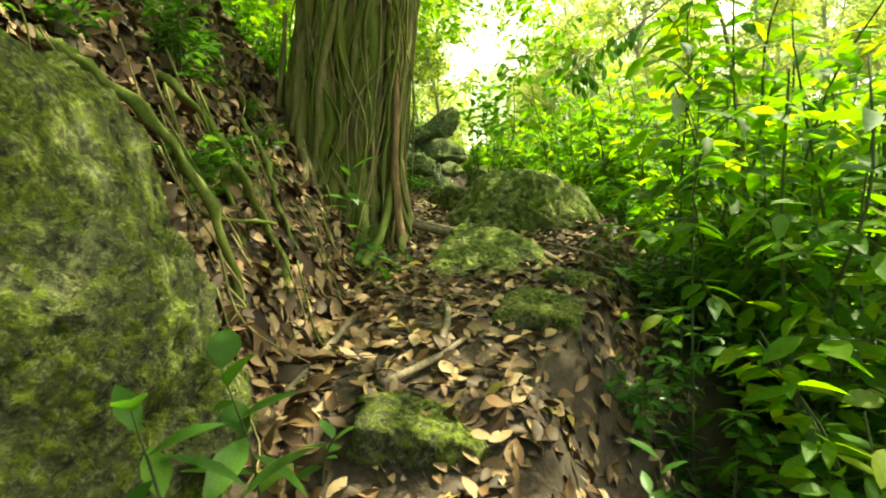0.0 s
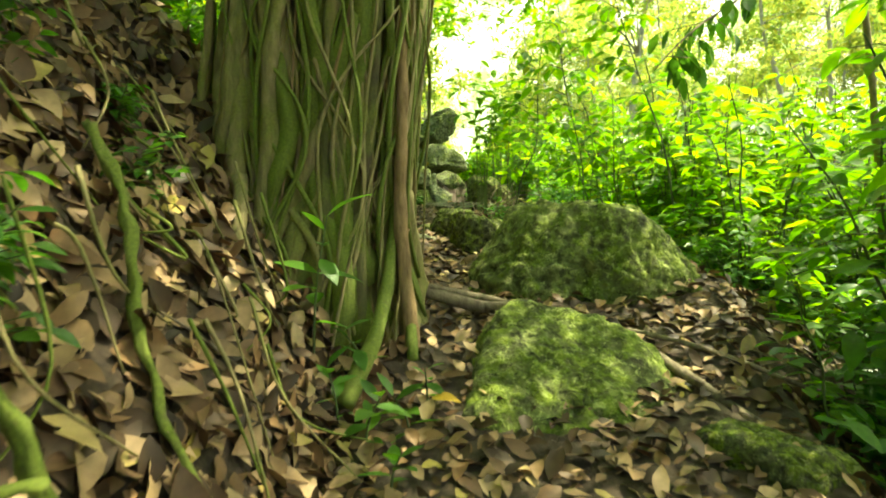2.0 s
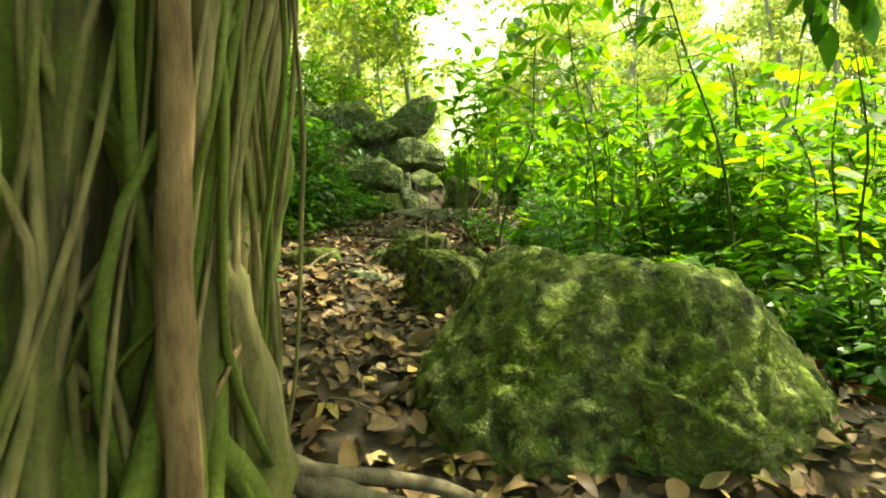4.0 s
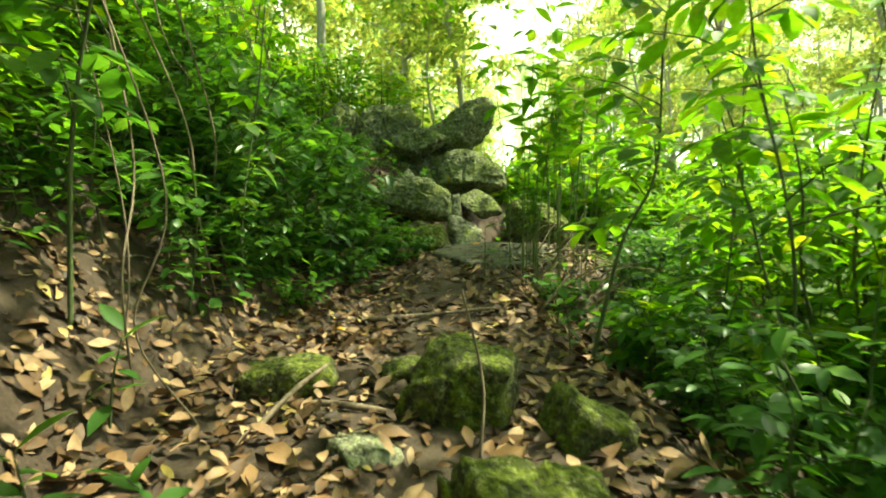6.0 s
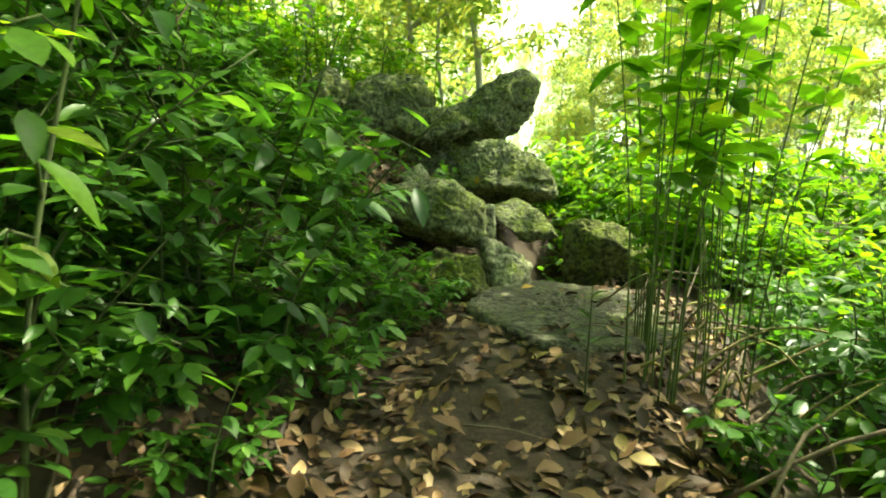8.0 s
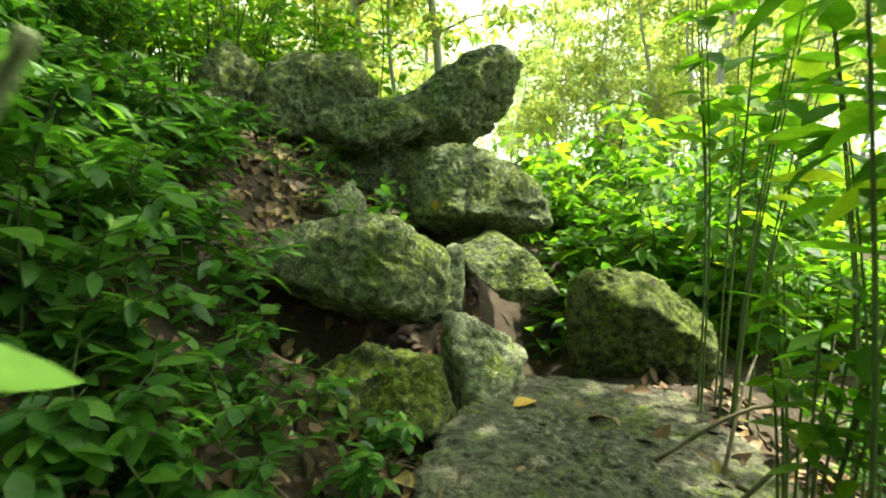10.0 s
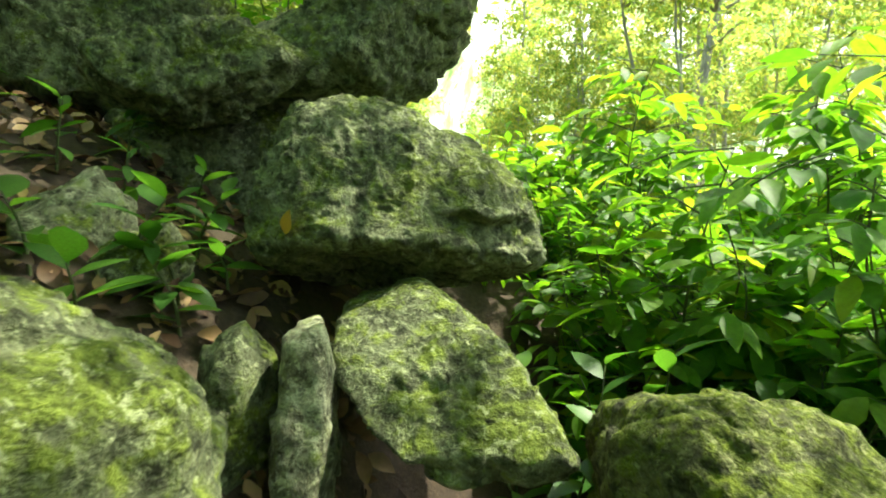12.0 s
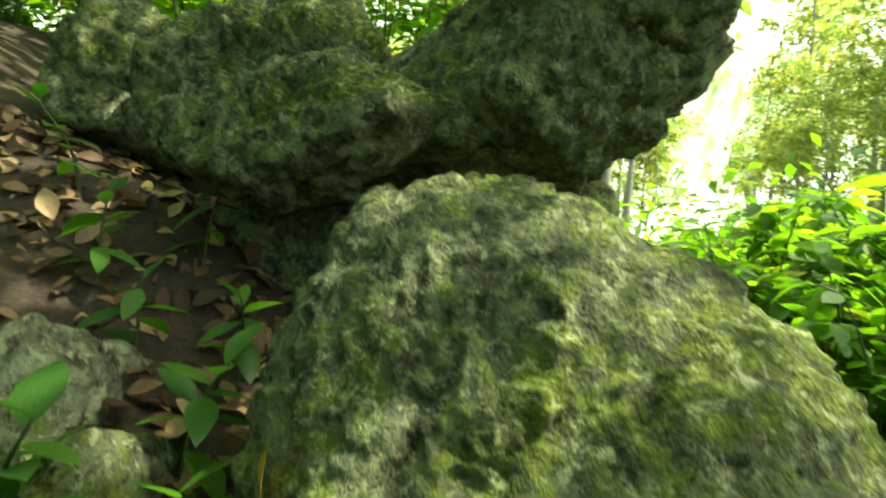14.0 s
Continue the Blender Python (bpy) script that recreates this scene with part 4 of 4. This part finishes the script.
for _ in range(2600):
    x, y = U(-2.2, 0.25), U(14.3, 16.6)
    lm.append(lying(x, y, U(0.04, 0.12), 40))
tagged(new("leaf_litter", leaves_mesh("leaf_litter", LT_DEAD, lm, LITTER)), "thick layer of curled brown dead leaves", "leaf litter", kind="stuff")

dead = [leaves_mesh("fallen_leaf", [LT_DEAD[i]], [Matrix()], TAN) for i in range(4)]
gold = [leaves_mesh("fallen_leaf", [LT_DEAD[i]], [Matrix()], YELLOW) for i in (0, 2)]
for i in range(230):
    x, y = U(-1.6, 1.2), U(1.8, 11.5)
    if not along(BANK_X, y) - 0.7 < x < along(EDGE_X, y) + 0.1:
        continue
    ob = new("fallen_leaf", gold[i % 2] if i % 19 == 0 else dead[i % 4])
    ob.matrix_world = lying(x, y, U(0.10, 0.17), 28, 0.025)
    tagged(ob, "yellow fallen leaf on the leaf litter" if i % 19 == 0 else "large curled tan fallen leaf on the leaf litter", "leaf", "large fallen leaves")
stone = balanced
tree_ = BVHTree.FromPolygons([stone.matrix_basis @ v.co for v in stone.data.vertices], [tuple(q.vertices) for q in stone.data.polygons])
hit = None
for x in (-0.15, -0.12, -0.09, -0.04, 0.02):
    hit, nrm, _, _ = tree_.ray_cast(Vector((x, 13.8, 2.385)), Vector((0, 1, 0)))
    if hit is not None and hit.y < 15.75:
        break
if hit is not None:
    ob = new("fallen_leaf", gold[0])
    ob.matrix_world = Matrix.Translation(hit + nrm * 0.014) @ nrm.to_track_quat("Z", "Y").to_matrix().to_4x4() @ pose(0, 0, 0, 0, 0, 80) @ Matrix.Diagonal((0.08, 0.14, 0.05, 1))
    tagged(ob, "golden yellow leaf stuck to a mossy boulder", "leaf", "large fallen leaves")
for at, size, az, pitch, roll, mat, label in (((0.14, 13.62, 1.52), 0.14, 20, 10, 10, 0, "yellow fallen leaf at the edge of the rock slab"),
                                              ((-0.55, 4.95, 0.40), 0.13, -30, 5, 12, 0, "yellow fallen leaf beside the mossy rock"), ((-0.42, 14.95, ground_z(-0.42, 14.95) + 0.03), 0.10, 160, 6, 12, 0, "yellow leaf among the brown litter")):
    ob = new("fallen_leaf", gold[0])
    ob.matrix_world = leaf_pose(at, az, pitch, roll, size)
    tagged(ob, label, "leaf", "large fallen leaves")

# ---- fallen branches, twigs ----
def stick(name, pts, r0, r1, label, mat=TWIG, n=16, sides=6):
    v, f = tube(spline(pts, n), [r0 + (r1 - r0) * k / n for k in range(n + 1)], sides, 0.3, pts[0][0] * 5)
    return tagged(new(name, mesh_of(name, v, f, mat)), label, "branch", "fallen sticks")


def lz(x, y, h=0.02):
    q = low_xy(x, y)
    return (*q, ground_z(*q) + h)


def gz(x, y, h=0.02):
    return (x, y, ground_z(x, y) + h)


stick("fallen_branch", [gz(-0.85, 10.62), gz(-0.4, 10.75, 0.04), gz(0.2, 10.95, 0.05)], 0.022, 0.014, "dark fallen branch lying across the path")
stick("fallen_branch", [lz(-0.05, 3.25, 0.03), lz(0.0, 3.6, 0.05), lz(-0.02, 3.95, 0.03)], 0.022, 0.018, "short broken branch on the path")
stick("fallen_branch", [lz(-0.8, 2.75), lz(-0.72, 3.2, 0.04), lz(-0.62, 3.75, 0.03)], 0.028, 0.018, "dead branch half buried in leaves")
stick("fallen_branch", [lz(-0.35, 2.75), lz(-0.1, 3.0, 0.05), lz(0.12, 3.4, 0.02)], 0.022, 0.012, "thin bent root-like branch on the path")
stick("fallen_branch", [lz(0.25, 2.6), lz(0.7, 2.7, 0.05), lz(1.2, 2.5, 0.35)], 0.012, 0.006, "thin twig hanging over the hollow")
stick("fallen_branch", [gz(-0.95, 8.9, 0.03), gz(-0.86, 9.15, 0.1), gz(-0.78, 9.5, 0.12)], 0.014, 0.01, "dead stick leaning on the leaf litter")
stick("fallen_branch", [gz(-0.95, 9.2), gz(-0.7, 9.15, 0.03), gz(-0.38, 9.13)], 0.02, 0.014, "dark fallen branch on the path")
stick("fallen_branch", [gz(-0.06, 8.45, 0.15), gz(-0.05, 8.5, 0.4), (-0.12, 8.55, 1.62)], 0.006, 0.004, "thin bare stalk standing beside the rocks")
for i in range(70):
    x, y = U(-1.9, 1.4), U(1.8, 13.5)
    if not along(BANK_X, y) - (1.1 if y < 6 else 0.3) < x < along(EDGE_X, y) + 0.2:
        continue
    a, L = U(0, 6.28), U(0.12, 0.4)
    stick("twig", [gz(x, y, 0.03), gz(x + L * math.cos(a) / 2, y + L * math.sin(a) / 2, 0.05), gz(x + L * math.cos(a), y + L * math.sin(a), 0.03)], 0.006, 0.003, "thin dry twig on the leaf litter", TWIG, 6, 5)
# dry stalks and roots hanging on the bank by the fig
for i in range(56):
    x, y = U(-1.95, -1.0), U(2.5, 5.2)
    z = ground_z(x, y)
    x2, y2 = x + U(-0.15, 0.35), y - U(-0.3, 0.35)
    stick("hanging_rootlet", [(x - 0.05, y, z + U(0.15, 0.5)), (x + 0.06, y - 0.06, z + U(0.05, 0.15)), (x2, y2, ground_z(x2, y2) + 0.02)], U(0.004, 0.009), 0.003, "thin dry rootlet hanging down the leafy bank", BARK if i % 3 else ROOT_MOSS, 10, 5)


# ---- broad-leaved small plants, each leaf a part ----
hero_leaf = [leaves_mesh("leaf", [t], [Matrix()], HERO) for t in (leaf_template(0.42, 0.22, 0.22), leaf_template(0.36, 0.3, 0.1), leaf_template(0.48, 0.15, 0.3))]


def broad_plant(at, height, n, leaf, seed, label, lean=(0, 0), category="plant"):
    rng = random.Random(seed)
    base = tagged(new("broad_leaved_plant"), label, category, "broad-leaved plants")
    base.location = at
    sp = spline([(0, 0, -0.06), (lean[0] * 0.3, lean[1] * 0.3, height * 0.5), (lean[0], lean[1], height)], 10)
    part("stem", mesh_of("stem", *tube(sp, [0.007 - 0.0045 * k / 10 for k in range(11)], 5), STEM), base)
    az = rng.uniform(0, 360)
    for i in range(n):
        t = 0.3 + 0.7 * (i + 1) / n
        q = sp[min(10, int(t * 10))]
        az += 137 + rng.uniform(-20, 20)
        part("leaf", hero_leaf[i % 3], base, "", leaf_pose(q, az, rng.uniform(-25, 35) if i < n - 2 else 40, rng.uniform(-20, 20), leaf * rng.uniform(0.7, 1.15)))
    return base


for i, (x, y, h, n_, lf, z) in enumerate((
        (-0.70, 2.05, 0.55, 9, 0.24, None), (-0.76, 1.72, 0.32, 10, 0.20, None), (-0.80, 1.6, 0.6, 9, 0.2, None), (-0.55, 2.3, 0.2, 6, 0.12, None),
        (-0.62, 4.72, 0.22, 9, 0.13, None), (-0.42, 4.85, 0.16, 8, 0.12, None), (-0.5, 4.45, 0.14, 6, 0.11, None), (-0.75, 4.95, 0.25, 7, 0.13, None),
        (-0.92, 5.25, 0.62, 9, 0.20, None), (-0.35, 5.15, 0.2, 6, 0.10, None), (-0.65, 5.35, 0.3, 6, 0.12, None),
        (-1.45, 7.65, 0.5, 9, 0.24, None), (-1.35, 8.2, 0.35, 8, 0.18, None), (-1.05, 8.35, 0.2, 7, 0.13, None), (-1.55, 8.9, 0.4, 8, 0.17, None),
        (0.85, 14.28, 0.22, 8, 0.10, 1.72), (-0.22, 13.62, 0.24, 7, 0.12, None),
        (-0.45, 15.05, 0.22, 11, 0.17, None), (-0.60, 15.02, 0.24, 10, 0.15, None), (-0.50, 15.32, 0.24, 10, 0.15, None), (-0.36, 15.25, 0.16, 6, 0.12, None), (-0.62, 14.80, 0.20, 7, 0.20, None), (-0.78, 14.9, 0.22, 7, 0.18, None), (-1.2, 15.2, 0.3, 9, 0.16, None), (-0.95, 15.9, 0.3, 9, 0.13, None), (-1.5, 15.0, 0.35, 9, 0.16, None),
        (0.80, 15.05, 0.5, 9, 0.17, None), (0.98, 15.3, 0.6, 10, 0.18, None), (0.74, 15.5, 0.6, 10, 0.17, None), (1.15, 15.15, 0.5, 9, 0.18, None), (-0.55, 13.3, 0.22, 7, 0.13, None), (-0.95, 13.45, 0.26, 8, 0.14, None), (0.72, 15.35, 0.25, 7, 0.2, None), (0.95, 15.6, 0.4, 9, 0.22, None), (0.66, 10.9, 0.35, 9, 0.13, None), (0.75, 11.4, 0.4, 9, 0.13, None),
        (0.55, 9.9, 0.35, 9, 0.12, None), (-1.1, 11.8, 0.4, 9, 0.13, None), (-0.95, 12.5, 0.35, 9, 0.14, None), (-0.95, 12.95, 0.28, 8, 0.14, None), (-1.3, 11.0, 0.4, 9, 0.14, None),
        (0.75, 2.35, 0.55, 10, 0.14, None), (1.05, 2.75, 0.7, 10, 0.15, None), (1.4, 2.2, 0.8, 10, 0.16, None), (0.95, 1.95, 0.5, 10, 0.15, None), (1.6, 2.9, 0.9, 10, 0.18, None))):
    if y < 5.6:
        x, y = low_xy(x, y)
    broad_plant((x, y, ground_z(x, y) if z is None else z), h, n_, lf, 500 + i, "small green plant with broad pointed leaves", (U(-0.12, 0.12), U(-0.12, 0.05)))

# the bright single leaf over the path
broad_plant((0.17, 11.75, ground_z(0.17, 11.75)), 0.55, 3, 0.12, 560, "thin seedling with pale green leaves beside the path")


# ---- cane clumps ----
def cane_clump(at, n, height, rad, seed, label, leaf):
    rng = random.Random(seed)
    base = tagged(new("cane_clump"), label, "shrub", "clumps of upright stems")
    base.location = at
    mats = []
    for i in range(n):
        a, o = rng.uniform(0, 6.28), rad * math.sqrt(rng.random())
        h = height * rng.uniform(0.75, 1.1)
        fan = 0.14 * h * o / rad + rng.uniform(-0.05, 0.1)
        x, y = o * math.cos(a), o * math.sin(a)
        pts = [(x, y, -0.15), (x + fan * 0.2 * math.cos(a), y + fan * 0.2 * math.sin(a), h * 0.4), (x + fan * math.cos(a), y + fan * math.sin(a), h)]
        sp = spline(pts, 16)
        part("cane", mesh_of("cane", *tube(sp, [0.0068 * (1 - 0.6 * k / 16) * rng.uniform(0.9, 1.1) for k in range(17)], 6), CANE), base)
        for k in range(13):
            t = 0.64 + 0.36 * (k + 1) / 13
            mats.append(leaf_pose(sp[min(16, int(t * 16))], rng.uniform(0, 360), rng.uniform(-30, 25), rng.uniform(-25, 25), leaf * rng.uniform(0.7, 1.2)))
    part("foliage", leaves_mesh("foliage", LT_GREEN, mats, GREEN), base)
    return base


cane_clump(gz(0.55, 11.95, 0), 8, 2.3, 0.16, 61, "clump of thin upright green stems with leaves on top", 0.2)
cane_clump(gz(0.98, 12.2, 0), 7, 2.4, 0.2, 62, "clump of thin upright green stems with leaves on top", 0.2)
cane_clump(gz(1.18, 13.7, 0), 11, 2.3, 0.15, 63, "dark clump of thin upright stems beside the slab", 0.18)
cane_clump(gz(1.5, 12.9, 0), 7, 2.5, 0.25, 64, "clump of thin upright green stems with leaves on top", 0.22)
cane_clump(gz(0.72, 12.5, 0), 10, 0.9, 0.1, 65, "low clump of grassy stems at the path's edge", 0.1)
for i in range(26):
    x, y = U(0.45, 1.3), U(10.8, 13.2)
    a, L = U(-0.6, 0.9), U(0.4, 1.0)
    e = (x + L * math.cos(a), y + L * math.sin(a))
    stick("dry_stalk", [gz(x, y, U(0.02, 0.1)), (x + L * math.cos(a) / 2, y + L * math.sin(a) / 2, ground_z(x, y) + U(0.1, 0.4)), (e[0], e[1], ground_z(*e) + U(0.05, 0.7))], 0.010, 0.005, "dry broken stalk lying by the cane clump", TWIG if i % 2 else BARK, 8, 5)


# ---- leaning sapling and overhanging branches ----
def sapling(pts, r, leaf, seed, label, twigs=14, mat=GREEN):
    rng = random.Random(seed)
    base = tagged(new("sapling"), label, "sapling", "saplings beside the path")
    sp = spline(pts, 24)
    main = part("stem", mesh_of("stem", *tube(sp, [r * (1 - 0.7 * k / 24) for k in range(25)], 6, 0.2), STEM), base)
    mats = []
    for i in range(twigs):
        q = sp[int((0.3 + 0.7 * (i + 1) / twigs) * 24)]
        az, L = rng.uniform(0, 360), rng.uniform(0.25, 0.6)
        e = q + Vector((math.cos(radians(az)) * L, math.sin(radians(az)) * L, rng.uniform(-0.1, 0.25)))
        part("twig", mesh_of("twig", *tube([q, (q + e) / 2 + Vector((0, 0, 0.04)), e], [0.005, 0.004, 0.002], 4), STEM), main)
        for m in range(7):
            mats.append(leaf_pose(q.lerp(e, (m + 1) / 7), az + (60 if m % 2 else -60) * (m < 6) + rng.uniform(-15, 15), rng.uniform(-40, 5), rng.uniform(-25, 25), leaf * rng.uniform(0.7, 1.15)))
    part("foliage", leaves_mesh("foliage", LT_GREEN, mats, mat), base)
    return base


sapling([gz(0.70, 10.1, -0.1), (0.9, 10.13, 1.7), (1.1, 10.13, 2.15), (1.12, 10.1, 2.95), (1.2, 10.0, 3.6)], 0.014, 0.2, 71, "leaning sapling with a thin dark stem")
sapling([gz(1.4, 9.2, -0.1), (1.45, 9.3, 1.7), (1.3, 9.4, 2.6), (1.2, 9.4, 3.4)], 0.012, 0.2, 72, "thin sapling with drooping green leaves")
sapling([gz(2.1, 8.2, -0.1), (2.0, 8.3, 1.7), (1.8, 8.5, 2.6), (1.6, 8.6, 3.4)], 0.014, 0.2, 73, "thin sapling with drooping green leaves", 18)
sapling([gz(1.35, 4.5, -0.1), (1.4, 4.6, 0.9), (1.45, 4.6, 1.6), (1.4, 4.5, 2.2)], 0.011, 0.2, 74, "thin upright sapling at the path's edge", 12)
sapling([gz(1.9, 5.5, -0.1), (1.9, 5.5, 1.0), (1.95, 5.4, 1.9), (1.8, 5.3, 2.6)], 0.011, 0.2, 75, "thin upright sapling at the path's edge", 14)
sapling([gz(1.05, 3.7, -0.1), (1.05, 3.7, 0.6), (1.07, 3.65, 1.4)], 0.009, 0.17, 76, "thin upright sapling at the path's edge", 10)
sapling([gz(-1.62, 10.6, -0.1), (-1.6, 10.6, 1.9), (-1.5, 10.65, 2.7), (-1.45, 10.7, 3.4)], 0.011, 0.16, 77, "thin bare-stemmed sapling on the bank", 9)
sapling([gz(-1.9, 9.2, -0.1), (-1.85, 9.2, 2.3), (-1.6, 9.1, 3.1), (-1.3, 9.0, 3.5)], 0.014, 0.22, 78, "sapling arching over the bank", 16, DARK)
sapling([gz(1.7, 10.6, -0.1), (1.8, 10.6, 1.6), (1.95, 10.7, 3.2)], 0.012, 0.22, 79, "thin upright sapling at the path's edge", 16)
sapling([gz(2.4, 11.6, -0.1), (2.4, 11.6, 1.6), (2.3, 11.5, 3.4)], 0.012, 0.22, 80, "thin upright sapling at the path's edge", 18)
sapling([gz(1.5, 15.6, -0.1), (1.5, 15.6, 2.2), (1.6, 15.5, 2.8)], 0.010, 0.2, 81, "leafy sapling behind the boulders", 14)
for i in range(9):
    x, y = U(1.4, 4.5), U(14.5, 19)
    if right_side(x, y) and not (x < 1.5 and y < 16):
        sapling([gz(x, y, -0.1), gz(x + U(-0.1, 0.1), y, 0.9), gz(x + U(-0.2, 0.2), y, U(1.2, 1.9))], 0.010, 0.22, 90 + i, "leafy upright sapling among the shrubs", 14)


# ---- branch hanging over the path's edge ----
hang = tagged(new("hanging_branch"), "dark branch with drooping leaves hanging over the path", "branch")
hb = spline([(2.6, 6.9, 3.3), (1.9, 6.7, 2.75), (1.3, 6.4, 2.35), (0.95, 6.2, 2.05)], 20)
part("stem", mesh_of("stem", *tube(hb, [0.014 - 0.010 * k / 20 for k in range(21)], 6), TWIG), hang)
hm = []
for i in range(15):
    q = hb[4 + i]
    az, L = U(0, 360), U(0.12, 0.3)
    e = q + Vector((math.cos(radians(az)) * L, math.sin(radians(az)) * L, U(-0.15, 0.0)))
    part("twig", mesh_of("twig", *tube([q, (q + e) / 2, e], [0.004, 0.003, 0.002], 4), TWIG), hang)
    for m in range(4):
        hm.append(leaf_pose(q.lerp(e, (m + 1) / 4), az + U(-70, 70), U(-80, -35), U(-30, 30), 0.15 * U(0.7, 1.2)))
part("foliage", leaves_mesh("foliage", LT_GREEN, hm, DARK), hang)
root([(3.4, 7.2, ground_z(3.4, 7.2) - 0.2), (3.3, 7.2, 1.5), (3.0, 7.05, 2.9), (2.6, 6.9, 3.3)], 0.04, 0.014, BARK, hang, "main_stem", 20)

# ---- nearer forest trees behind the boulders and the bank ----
scatter([copy_thing(f, Matrix()) for f in forest], places(11, -8, 0.4, 20, 28, lambda x, y: x / y < 0.02), "slender forest tree behind the bank with haze painted into its pale colours", "tree", "trees of the forest behind", 4, 0.6, 0.85)
scatter([copy_thing(f, Matrix()) for f in forest], places(14, 3.5, 13, 23, 31, lambda x, y: 0.2 < x / (y - 12) < 0.75), "small slender sunlit forest tree with haze painted into its colours", "tree", "trees of the forest behind", 4, 0.34, 0.5)

# unseen clumps and limbs added to the fig's crown, shading the path's edge
outer_shade = [((3.3 + 0.7 * i + U(-0.3, 0.3), 5.0 + 0.8 * j + U(-0.3, 0.3), 6.6 + U(-0.4, 1.6)), U(0.6, 1.0)) for i in range(3) for j in range(7)]
part("crown", leaves_mesh("crown", LT_LOW, crown_mats(outer_shade, 62, 0.27), GREEN), fig)
for j in (0, 3, 6):
    root([(-0.6, 6.3, 5.2), (1.2, 5.4 + 0.6 * j, 6.4), (3.8, 5.0 + 0.8 * j, 7.0)], 0.11, 0.03, BARK, fig, "limb", 14)

# dark-leaved plants on the litter beside the balanced boulder
for i, (x, y, h, n_, lf) in enumerate(((-1.0, 15.0, 0.28, 9, 0.15), (-1.28, 15.25, 0.32, 10, 0.15), (-1.55, 14.95, 0.34, 10, 0.16), (-1.1, 15.65, 0.28, 9, 0.14), (-0.8, 15.5, 0.24, 9, 0.13),
                                       (-1.7, 15.5, 0.34, 10, 0.15), (-1.45, 15.9, 0.3, 9, 0.14), (-0.58, 15.62, 0.22, 8, 0.12), (-0.42, 14.96, 0.2, 8, 0.16), (-1.9, 15.0, 0.36, 10, 0.16))):
    broad_plant((x, y, ground_z(x, y)), h, n_, lf, 600 + i, "small dark green plant among the dead leaves", (U(-0.1, 0.1), U(-0.12, 0.02)))
